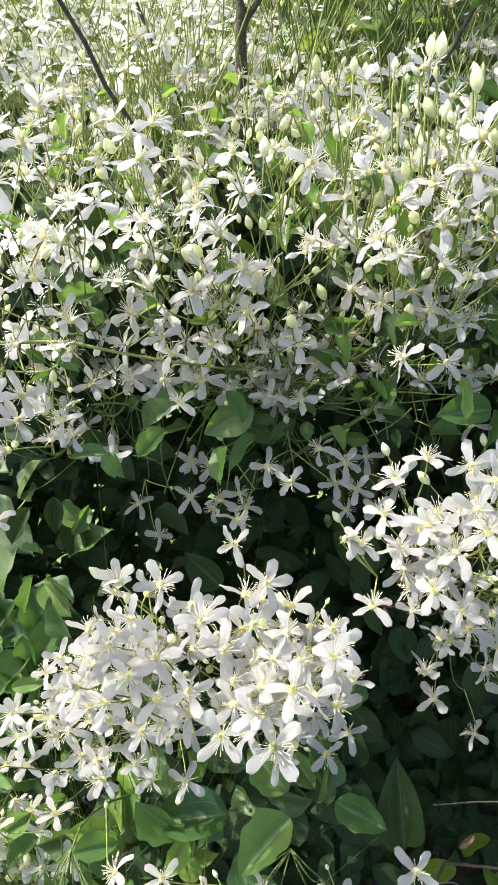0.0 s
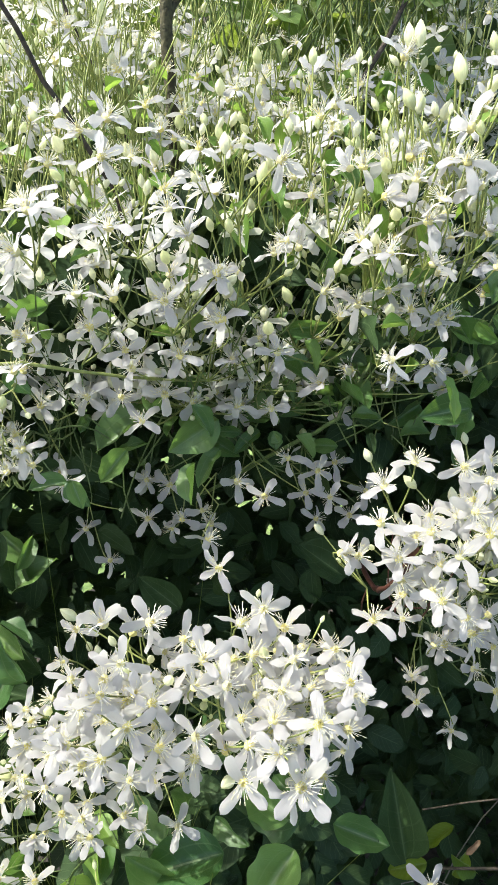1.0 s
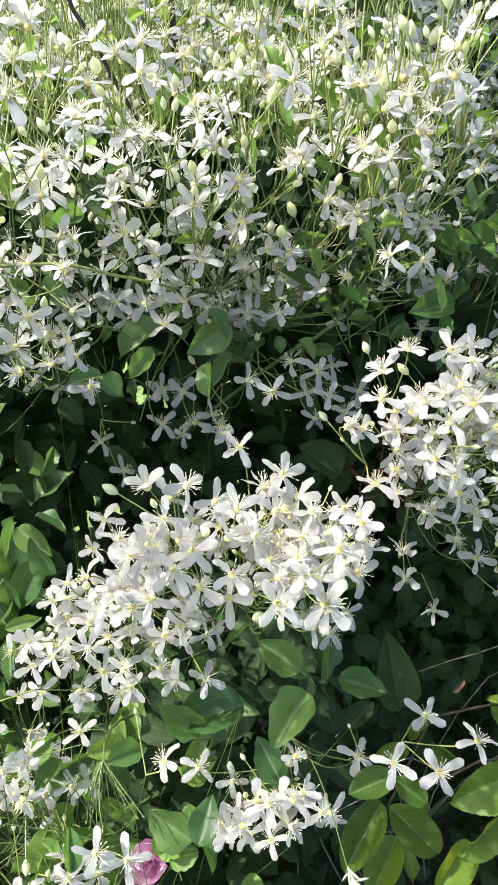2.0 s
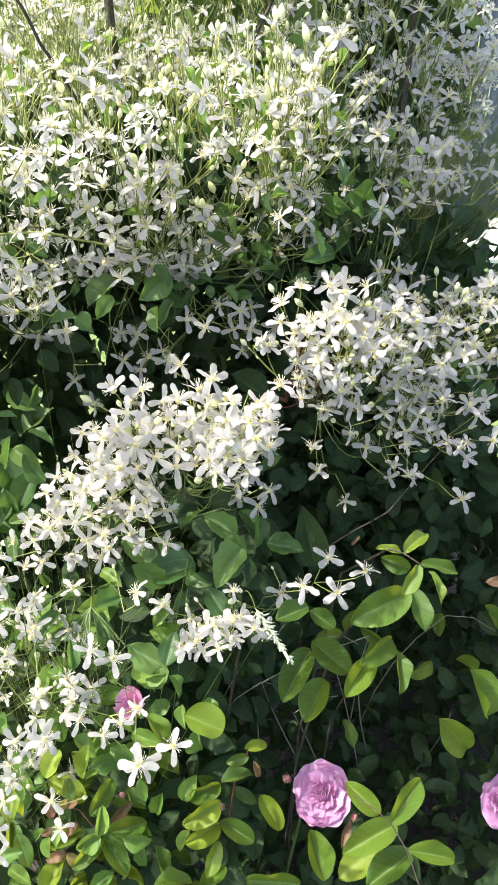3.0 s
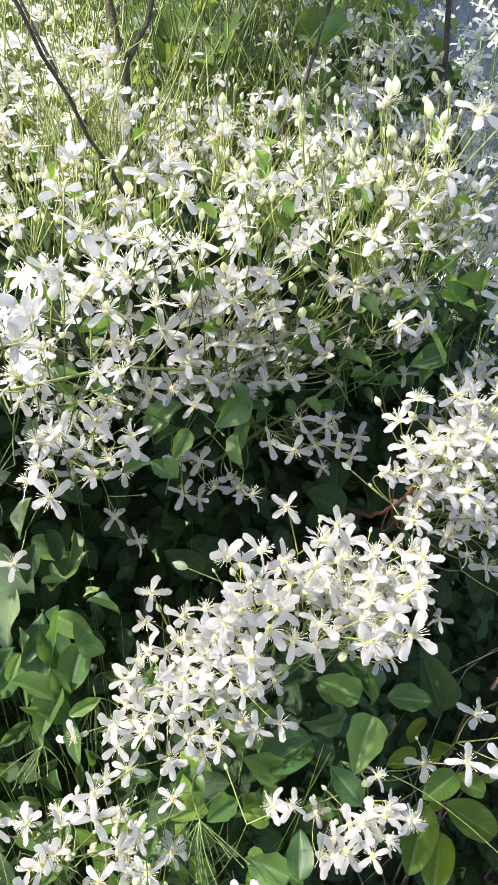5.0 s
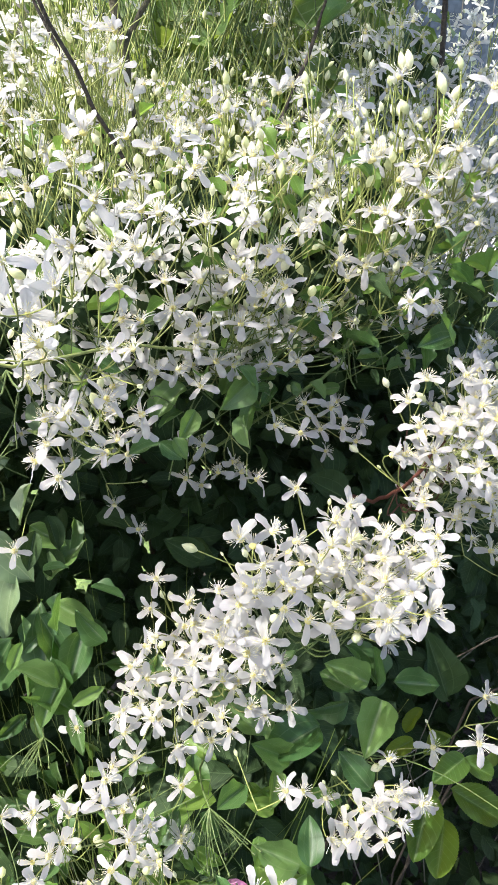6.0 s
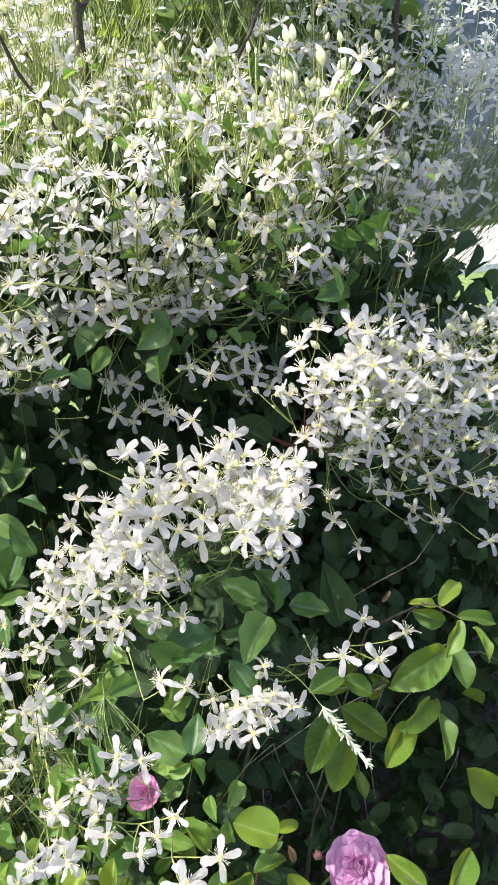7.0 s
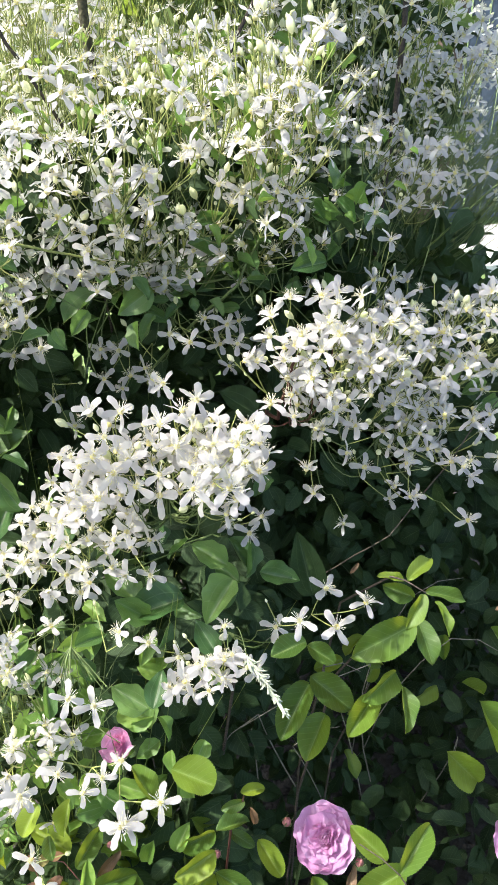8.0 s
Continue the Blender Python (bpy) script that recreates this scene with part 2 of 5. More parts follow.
def frame_of(x, z):
    """Axes with x along the first way and z near the second."""
    x = Vector(x).normalized()
    y = Vector(z).cross(x).normalized()
    return Matrix((x, y, x.cross(y))).transposed()


def posed(p, rot, scale=(1, 1, 1)):
    return Matrix.Translation(p) @ rot.to_4x4() @ Matrix.Diagonal((*scale, 1))


def curve(a, b, c, n=6):
    a, b, c = Vector(a), Vector(b), Vector(c)
    return [(1 - t) ** 2 * a + 2 * t * (1 - t) * b + t * t * c for t in (i / (n - 1) for i in range(n))]


def table(stops, s):
    for (a, x), (b, y) in zip(stops, stops[1:]):
        if s <= b:
            return x + (y - x) * (s - a) / (b - a)
    return stops[-1][1]


# ---- clematis flower pieces (metres) ----
PETAL_OUTLINE = [(0.0, 0.46), (0.12, 0.56), (0.3, 0.76), (0.5, 0.93), (0.66, 1.0), (0.8, 1.0), (0.9, 0.93), (0.96, 0.76), (0.99, 0.50), (1.0, 0.24)]


def petal_into(soup, m, length, width, arch, droop, twist, rng, rows=12, cols=7, mat=0):
    wave = [rng.uniform(-1, 1) for _ in range(6)]

    def place(i, j):
        s, v = 1 - (1 - i / (rows - 1)) ** 1.5, 2 * j / (cols - 1) - 1
        w = 0.5 * width * table(PETAL_OUTLINE, s) * (1 + 0.05 * math.sin(16 * s + 5 * wave[4]) * (1 if v > 0 else -1))
        y = v * w
        z = length * (arch * s - droop * s * s) + (0.22 * v * v * (1 - 1.7 * s)) * w + 0.04 * length * s * math.sin(3 * s + wave[0]) * wave[1]
        z += twist * s * y + 0.05 * width * wave[2] * math.sin(7 * s + 3 * v) + 0.05 * width * v * v * math.sin(11 * s + 6 * wave[5]) - 0.03 * width * (1 - min(1, abs(v) * 2.4)) * math.sin(math.pi * s)
        return m @ Vector((0.0008 + length * s * (1 - 0.06 * v * v * s), y, z))
    soup.grid(rows, cols, place, mat, lambda i, j: (i / (rows - 1), 2 * j / (cols - 1) - 1))


def stamens_into(soup, m, count, rng, sides=3, mats=(0, 1), thick=1.0):
    for k in range(count):
        az, el = 2.4 * k + rng.uniform(-0.3, 0.3), radians(rng.uniform(24, 76))
        ln = rng.uniform(0.0050, 0.0086)
        d = Vector((math.cos(az) * math.cos(el), math.sin(az) * math.cos(el), math.sin(el)))
        a, b = 0.0009 * Vector((d.x, d.y, 0.6)), d * ln
        mid = 0.5 * (a + b) + Vector((0, 0, 0.0009))
        soup.tube([m @ p for p in (a, mid, b)], 0.00015 * thick, 0.00011 * thick, sides, mats[0])
        soup.tube([m @ (b - 0.0001 * d), m @ (b + 0.0006 * d), m @ (b + 0.0014 * d)], 0.00028 * thick, 0.00018 * thick, sides, mats[1])


def flower_meshes():
    rng = random.Random(11)
    petals = []
    for k in range(12):
        s = Soup()
        petal_into(s, Matrix(), 0.0128 * rng.uniform(0.90, 1.07), 0.0051 * rng.uniform(0.84, 1.14), rng.uniform(0.02, 0.26), rng.uniform(0.08, 0.52), rng.uniform(-0.7, 0.7), rng)
        petals.append(s.mesh("petal", [PETAL]))
    stamens, centres, hearts = [], [], []
    for k in range(3):
        s = Soup()
        stamens_into(s, Matrix(), 28, rng)
        stamens.append(s.mesh("stamen_tuft", [STAMEN, ANTHER]))
        s = Soup()
        s.drop(pose(0, 0, -0.0012, 0, -90, 0), 0.0038, 0.0023, 6, 9, 0, 0.2)
        for q in range(7):
            az = 0.9 * q
            s.tube([(0.0005 * math.cos(az), 0.0005 * math.sin(az), 0.0014), (0.0010 * math.cos(az), 0.0010 * math.sin(az), 0.0046)], 0.00028, 0.00016, 3, 0)
        centres.append(s.mesh("flower", [CENTRE]))
        stamens_into(s, Matrix(), 26, rng, 3, (1, 2))
        hearts.append(s.mesh("flower", [CENTRE, STAMEN, ANTHER]))
    buds = []
    for k in range(3):
        s = Soup()
        s.drop(Matrix(), 0.0098 + 0.001 * k, 0.0030 + 0.0003 * k, 7, 8, 0, 0.9)
        buds.append(s.mesh("bud", [BUD]))
    return petals, stamens, centres, hearts, buds


PETALS, STAMENS, CENTRES, HEARTS, BUDS = flower_meshes()
TAKEN = []


def add_flower(spray, p, n, size, rng, five=0.08, turn=None, crowd=False):
    """One clematis flower under its spray: centre, petals, stamens."""
    p, n = Vector(p), Vector(n).normalized()
    side = Vector((rng.uniform(-1, 1), rng.uniform(-1, 1), rng.uniform(-1, 1)))
    rot = turn or frame_of(n.cross(side), n)
    fl = put("flower", rng.choice(HEARTS if crowd else CENTRES), spray, inside(spray, posed(p, rot, (size,) * 3)))
    count = 5 if rng.random() < five and not turn else 4
    lift = rng.uniform(-16, 4) if turn or rng.random() > 0.2 else -rng.uniform(28, 66)
    if turn:
        lift *= 0.5
    for k in range(count):
        put("petal", rng.choice(PETALS), fl, pose(0, 0, 0, rng.uniform(-24, 24), lift + rng.uniform(-15, 13), 360 / count * k + rng.uniform(-14, 14)))
    if not crowd:
        put("stamen_tuft", rng.choice(STAMENS), fl, pose(0, 0, 0, 0, 0, rng.uniform(0, 360)))
    TAKEN.append(p)
    return fl


def clematis_spray(label, points, root, facing, seed, spread=0.45, buds=0.7, size=1.0, bud_up=0.5, red=False, crowd=False):
    """A branching spray: flowers at the points, stalks that run back to the root, buds between."""
    rng = random.Random(seed)
    root, facing = Vector(root), Vector(facing).normalized()
    spray = thing("clematis_spray", root, label, "flower spray", "clematis sprays")
    todo = [Vector(p[:3]) for p in points]
    known = {tuple(Vector(p[:3])): p for p in points if len(p) > 3}
    stalks, off = Soup(), -root
    while todo:
        todo.sort(key=lambda q: (q - root).length)
        first = todo.pop()
        near = sorted(todo, key=lambda q: (q - first).length)[:2]
        trio = [first] + [q for q in near if (q - first).length < 0.045]
        for q in trio[1:]:
            todo.remove(q)
        mean = sum(trio, Vector()) / len(trio)
        fork = mean.lerp(root, min(0.45, 0.035 / max((mean - root).length, 0.01))) - 0.008 * facing
        bend = Vector((fork.x + 0.25 * (root.x - fork.x), fork.y + 0.30 * (root.y - fork.y), min(root.z, fork.z - 0.02))) + Vector((rng.uniform(-0.012, 0.012), rng.uniform(-0.006, 0.012), 0.0))
        stalks.tube([q + off for q in curve(fork, bend, root, 7)], 0.0004, 0.0007, 5, 1 if red else 2)
        for q in trio:
            fixed = known.get(tuple(q))
            turn = pose(0, 0, 0, *fixed[3:6]).to_3x3() if fixed else None
            n = turn.col[2] if fixed else (facing + spread * Vector((rng.gauss(0, 1), rng.gauss(0, 1), rng.gauss(0, 0.7)))).normalized()
            add_flower(spray, q, n, fixed[6] / 100 if fixed else size * rng.uniform(0.84, 1.10), rng, turn=turn, crowd=crowd)
            stalks.tube([v + off for v in curve(q, q - 0.014 * n, fork, 6)], 0.0004, 0.0005, 4, 0)
        for _ in range(int(buds * len(trio) + rng.random())):
            d = (bud_up * Vector((0, 0, 1)) + facing * 0.5 + 0.6 * Vector((rng.gauss(0, 1), rng.gauss(0, 1), rng.gauss(0, 0.6)))).normalized()
            e = fork + d * rng.uniform(0.018, 0.036) * (1 + 0.5 * bud_up)
            scale = rng.choice((0.38, 0.5, 0.62, 0.78, 0.95))
            put("bud", rng.choice(BUDS), spray, inside(spray, posed(e, frame_of(d, (0.2, 0.5, 0.8)), (scale,) * 3)))
            stalks.tube([v + off for v in curve(fork, fork + d * 0.008 + Vector((0, 0, -0.002)), e + 0.001 * d, 4)], 0.00055, 0.00045, 4, 0)
    put("stalk", stalks.mesh("stalk", [STALK, RED_STEM, STEM]), spray, Matrix())
    return spray


def scatter(count, seed, inside_box, surface, gap=0.012):
    """Places strewn over a surface of the plan, kept apart from one another and from what is there."""
    rng, out = random.Random(seed), []
    for _ in range(count * 12):
        if len(out) >= count:
            break
        x, y = rng.uniform(*inside_box[0]), rng.uniform(*inside_box[1])
        p = surface(x, y, rng)
        if p is not None and all((p - q).length > gap for q in out) and all((p - q).length > gap for q in TAKEN):
            out.append(p)
    return out


# ---- leaf pieces ----
def ovate(a, c):
    """Half-widths of a leaf, rounded at its foot and drawn out to its tip."""
    top = (a / (a + c)) ** a * (c / (a + c)) ** c
    return [(i / 40, (i / 40) ** a * (1 - i / 40) ** c / top) for i in range(41)]


CLEMATIS_OUTLINE = ovate(0.62, 0.92)
ROSE_OUTLINE = ovate(0.58, 0.60)


def leaf_into(soup, m, outline, fold, curl, wave, teeth=0, rows=9, cols=5, mat=0):
    """A leaf of length 1 and width 1 along x, by m."""
    def place(i, j):
        s, v = i / (rows - 1), 2 * j / (cols - 1) - 1
        w = 0.5 * table(outline, s)
        if teeth and abs(v) > 0.9:
            w *= 1.0 + (0.05 * (i % 2) - 0.022 if teeth == 1 else 0.06 * math.sin(19 * s + wave))
        z = fold * abs(v) * w - curl * s * s + 0.05 * math.sin(9 * s + wave) * v * v * (1 if v > 0 else -1) + 0.02 * math.sin(14 * s + 2 * wave) * v * v - 0.03 * math.sin(math.pi * min(1, 2 * abs(v))) * w
        return m @ Vector((s, v * w, z))
    soup.grid(rows, cols, place, mat, lambda i, j: (i / (rows - 1), 2 * j / (cols - 1) - 1))


def leaf_meshes(name, outline, mat, teeth, rows, seed, folds=(0.08, 0.40)):
    rng, out = random.Random(seed), []
    for k in range(5):
        s = Soup()
        leaf_into(s, Matrix(), outline, rng.uniform(*folds), rng.uniform(-0.05, 0.16), rng.uniform(0, 6), 2 if teeth == 2 and k > 1 else teeth % 2, rows, 9)
        out.append(s.mesh(name, [mat]))
    return out


LEAVES = leaf_meshes("leaf", CLEMATIS_OUTLINE, LEAF, 2, 25, 21, (0.25, 0.95))
YOUNG = leaf_meshes("leaf", CLEMATIS_OUTLINE, YOUNG_LEAF, 2, 15, 24, (0.2, 0.9))
PALE = leaf_meshes("leaf", CLEMATIS_OUTLINE, LEAF_PALE, 2, 15, 27, (0.15, 0.6))
# Leaves in the darkened tone, for spots that lie in shade.
SHADED_LEAVES = leaf_meshes("leaf", CLEMATIS_OUTLINE, LEAF_DEEP, 2, 15, 26, (0.2, 0.8))
LEAFLETS = leaf_meshes("leaflet", ROSE_OUTLINE, ROSE_LEAF, 1, 39, 22, (0.2, 0.75))
BRONZES = leaf_meshes("young_leaflet", ROSE_OUTLINE, BRONZE, 1, 13, 25)
DRY = leaf_meshes("dry_leaf", ROSE_OUTLINE, DRY_LEAF, 1, 17, 23)


def add_leaf(parent, meshes, name, base, tip, n, width, rng, label="", sway=0.0):
    base, tip = Vector(base), Vector(tip)
    ln = (tip - base).length
    n = Vector(n) + sway * Vector((rng.gauss(0, 1), rng.gauss(0, 1), rng.gauss(0, 0.6)))
    return put(name, rng.choice(meshes), parent, inside(parent, posed(base, frame_of(tip - base, n), (ln, ln * width, ln))), label)


# ---- ground and distance ----
def ground_sheet():
    s, n, far = Soup(), 61, 60.0

    def place(i, j):
        u, v = 2 * i / (n - 1) - 1, 2 * j / (n - 1) - 1
        x, y = far * u * abs(u) ** 2, far * v * abs(v) ** 2
        return Vector((x, y, 0.02 * noise.noise((x * 3, y * 3, 0)) + 0.2 * noise.noise((x * 0.1, y * 0.1, 3)) * min(1, math.hypot(x, y) / 20)))
    s.grid(n, n, place)
    tagged(put("ground", s.mesh("ground", [SOIL]), None, Matrix()), "dark garden soil under the shrubs", "ground", kind="structure")


def fence(x0, x1, y):
    f = thing("garden_fence", ((x0 + x1) / 2, y, 0), "slate-blue painted board fence behind the shrubs", "fence")
    board = bmesh.new()
    bmesh.ops.create_cube(board, size=1.0, matrix=Matrix.Diagonal((0.095, 0.018, 1.5, 1)))
    bmesh.ops.bevel(board, geom=board.edges[:], offset=0.003, segments=1, affect="EDGES")
    me = bpy.data.meshes.new("board")
    board.to_mesh(me)
    me.materials.append(FENCE)
    rng = random.Random(5)
    k = x0
    while k < x1:
        put("board", me, f, pose(k - (x0 + x1) / 2, rng.uniform(-0.002, 0.002), 0.76 + rng.uniform(-0.01, 0.01), 0, rng.uniform(-0.4, 0.4), 0))
        k += 0.108
    post = bmesh.new()
    bmesh.ops.create_cube(post, size=1.0, matrix=Matrix.Diagonal((0.13, 0.09, 1.62, 1)))
    bmesh.ops.bevel(post, geom=post.edges[:], offset=0.006, segments=1, affect="EDGES")
    pm = bpy.data.meshes.new("post")
    post.to_mesh(pm)
    pm.materials.append(POST)
    for x in (0.63, 2.03, 3.43, 4.83):
        put("post", pm, f, pose(x - (x0 + x1) / 2, -0.06, 0.81), "weathered brown fence post")
    rail = bmesh.new()
    bmesh.ops.create_cube(rail, size=1.0, matrix=Matrix.Diagonal((x1 - x0, 0.035, 0.07, 1)))
    rm = bpy.data.meshes.new("rail")
    rail.to_mesh(rm)
    rm.materials.append(FENCE)
    for z in (0.35, 1.2):
        put("rail", rm, f, pose(0, 0.03, z))


ground_sheet()
fence(0.6, 6.8, 3.75)


def paving(x0, x1, y0, y1):
    """Pale square slabs with open joints, laid just proud of the soil."""
    pv = thing("paving", (x0, y0, 0.0), "pale sunlit concrete paving slabs beyond the shrubs", "paving", kind="structure")
    slab = bmesh.new()
    bmesh.ops.create_cube(slab, size=1.0, matrix=Matrix.Diagonal((0.59, 0.59, 0.05, 1)))
    bmesh.ops.bevel(slab, geom=slab.edges[:], offset=0.004, segments=1, affect="EDGES")
    me = bpy.data.meshes.new("slab")
    slab.to_mesh(me)
    me.materials.append(PAVING)
    rng = random.Random(6)
    for i in range(int((x1 - x0) / 0.6)):
        for j in range(int((y1 - y0) / 0.6)):
            put("slab", me, pv, pose(0.3 + 0.6 * i, 0.3 + 0.6 * j, 0.032 + rng.uniform(-0.002, 0.002), rng.uniform(-0.2, 0.2), rng.uniform(-0.2, 0.2), 0))


paving(1.9, 6.1, 2.9, 3.51)

# ---- places, in millimetres; for some flowers also their turn in degrees and size in percent ----
BROW_LEFT = [
    (-66, 412, 1138), (-149, 363, 1180), (-147, 378, 1153), (-161, 352, 1170), (-74, 434, 1087),
    (-144, 466, 1077), (-130, 431, 1078), (-151, 508, 1043), (-115, 423, 1071), (-103, 445, 1077),
]
BROW_MID = [
    (124, 406, 1137), (77, 423, 1101), (-52, 398, 1157), (-21, 410, 1120), (-56, 443, 1081),
    (10, 431, 1106), (183, 452, 1088), (80, 365, 1133), (172, 380, 1129), (74, 412, 1144, 17, -37, 50, 108),
    (28, 393, 1127, 4, -34, 104, 93), (103, 372, 1127, 57, -22, 29, 96), (32, 429, 1075, -25, -30, 87, 95), (-28, 388, 1159, 40, 55, -43, 102), (-47, 427, 1106, 37, 0, -22, 105),
    (-30, 435, 1085, 39, -4, -7, 115), (-44, 430, 1071, 8, -28, 28, 96),
]
CANOPY_LEFT = [
    (-74, 452, 1233), (-50, 430, 1234), (-116, 422, 1226), (-117, 374, 1216), (-83, 372, 1206),
    (-24, 389, 1201), (-124, 581, 1252), (-106, 424, 1241), (-40, 458, 1212), (-86, 393, 1204),
    (-92, 386, 1185), (-104, 445, 1216), (-146, 386, 1222, 29, -18, 0, 89),
]
CANOPY_MID = [
    (13, 474, 1213), (47, 583, 1237), (59, 430, 1239), (68, 402, 1215), (74, 387, 1179),
    (1, 436, 1198), (26, 453, 1214), (50, 607, 1233), (59, 390, 1217), (65, 589, 1124),
    (68, 514, 1191),
]
CANOPY_RIGHT = [
    (145, 402, 1184), (82, 401, 1261), (116, 356, 1257), (139, 356, 1227), (132, 527, 1212),
    (92, 407, 1218), (118, 391, 1241), (84, 420, 1214), (114, 371, 1212), (102, 385, 1220),
    (106, 372, 1236), (101, 361, 1224, 29, -1, -7, 100), (94, 378, 1195, -16, -22, 100, 113), (112, 393, 1139, -3, -13, 76, 89),
]
FAR_RIGHT = [
    (368, 574, 1225), (362, 592, 1210), (367, 574, 1205), (306, 596, 1180), (466, 805, 1167),
    (320, 587, 1158), (438, 684, 1127), (323, 572, 1181), (311, 630, 1130), (188, 436, 1175),
    (216, 483, 1151), (444, 735, 1046),
]
FRONT_MID = [
    (-96, 409, 932), (-105, 400, 914), (-78, 394, 913), (-110, 371, 914), (-66, 380, 904),
    (-51, 355, 921), (-97, 376, 903), (-112, 349, 908), (-79, 340, 903), (-49, 337, 897),
    (-34, 322, 896), (-98, 327, 899), (-69, 330, 883), (-124, 331, 880), (-150, 331, 878),
    (-146, 324, 858), (-117, 322, 856), (-90, 321, 880), (-68, 305, 888), (-104, 316, 880),
    (-95, 311, 863, 18, -33, 56, 108), (-38, 305, 872, 7, -26, 65, 103),
]
FRONT_TOP = [
    (12, 320, 1021), (4, 306, 1005), (-45, 317, 1022), (-66, 316, 1024), (-29, 317, 1009),
    (44, 270, 1020), (-85, 310, 995), (-59, 307, 980), (-73, 298, 991), (-4, 260, 998),
    (-21, 287, 1024), (16, 282, 992), (34, 281, 980), (-27, 274, 974), (-7, 356, 1019, 36, -35, 7, 100),
    # Three rows without a turn: flowers added to shade those lower down.
    (24, 247, 1024, 7, -26, 80, 108), (8, 244, 1012), (-8, 243, 998), (16, 238, 997), (-68, 307, 997, 44, -13, -20, 104),
]
FRONT_UNDER = [
    (40, 309, 931), (35, 335, 888), (-175, 386, 834), (63, 325, 896, 31, -17, 25, 99), (49, 315, 889, 52, -31, 26, 110),
    (-174, 277, 911, 21, -25, 78, 100),
]
HOLLOW_LEFT = [
    (-159, 558, 997), (-125, 498, 1016), (-126, 522, 982), (-146, 545, 979), (-106, 502, 995),
    (-97, 449, 1020), (-81, 514, 901), (-97, 521, 928, 11, 24, -47, 104), (-188, 450, 961, 14, -33, 49, 107),
]
HOLLOW_MID = [
    (-47, 471, 971), (-30, 480, 954), (-10, 461, 982), (-4, 456, 973), (-46, 481, 997),
    (26, 412, 1025), (57, 436, 1008), (77, 446, 1024), (70, 424, 1012), (66, 442, 982),
    (10, 424, 1029, 62, 19, 20, 102),
]
LOW_LEFT = [
    (-122, 300, 843), (-70, 246, 877), (-193, 324, 744), (-214, 288, 847), (-157, 211, 818),
    (-176, 310, 693), (-220, 301, 684), (-128, 184, 816), (-160, 190, 820), (-156, 192, 791),
    (-191, 282, 642), (-111, 159, 825), (-203, 315, 704), (-200, 323, 733), (-154, 320, 723),
    (-216, 302, 874), (-97, 170, 820), (-158, 222, 808), (-140, 196, 811), (-156, 184, 803),
    (-178, 278, 896), (-176, 281, 883, 32, 12, -2, 109), (-182, 251, 867, 13, -36, 25, 100), (-112, 206, 865, 36, -34, 68, 101), (-96, 208, 849, 16, -40, 83, 110),
    (-82, 172, 831, 40, -1, -51, 93),
]
LOW_LEFT_2 = [
    (-61, 145, 814, -3, -28, 78, 109), (-89, 135, 816, 34, 8, -19, 122), (-86, 138, 811, 22, 14, 26, 114),
]
LOW_LEFT += LOW_LEFT_2
LOW_MID = [
    (-49, 263, 840), (-26, 270, 809), (-22, 228, 816), (2, 230, 817), (-39, 241, 811),
    (10, 250, 855), (1, 239, 830, -16, -20, 64, 114), (22, 225, 832, 26, -14, 34, 97), (55, 257, 834, 35, 16, -28, 106), (64, 225, 871, 1, -29, 50, 108),
    (93, 221, 860, -19, -27, 112, 118), (97, 257, 866, 27, 29, -38, 107), (122, 233, 866, 11, -1, -3, 105),
]
RIGHT_LOW = [
    (118, 333, 969), (146, 346, 932), (193, 348, 871), (191, 307, 902), (192, 322, 928),
    (115, 362, 909), (127, 372, 873), (131, 340, 977), (178, 344, 950), (160, 337, 920, 7, -44, 71, 110),
    (169, 392, 811, 27, -30, -49, 99),
]
RIGHT_TOP = [
    (53, 336, 1040), (82, 360, 1062), (117, 346, 1081), (121, 348, 1053), (92, 318, 1063),
    (122, 316, 1060), (152, 324, 1047), (106, 312, 1051), (98, 363, 1074, -11, -7, 104, 104), (147, 338, 1079, -40, -26, 65, 92),
    (73, 335, 1057, -20, -2, 147, 105), (62, 333, 1039, 26, -16, 38, 101), (94, 297, 1038, 3, -30, 50, 99), (68, 316, 1010, 5, -3, 30, 104),
]
SIDE_LOW = [
    (175, 343, 975), (110, 330, 972), (150, 352, 958), (268, 400, 884), (209, 344, 966),
    (266, 388, 955), (195, 331, 936), (238, 306, 925), (195, 362, 975), (193, 371, 998),
    (209, 372, 990), (328, 422, 949), (245, 392, 998), (296, 415, 962), (343, 536, 956),
    (202, 355, 877), (202, 323, 956), (262, 386, 985), (248, 300, 869, -8, -35, 100, 108),
]
SIDE_TOP = [
    (133, 353, 1079), (183, 351, 1064), (183, 323, 1057), (112, 335, 1058), (112, 304, 1019),
    (192, 418, 1059), (226, 449, 1046), (151, 341, 1016), (278, 377, 1036), (300, 392, 1026),
    (332, 458, 1016), (157, 317, 1035), (360, 576, 1214), (233, 317, 924), (295, 382, 953),
    (295, 392, 1023), (318, 440, 952), (260, 387, 887), (196, 309, 902), (254, 403, 949),
    (217, 481, 1119), (204, 416, 1094),
]
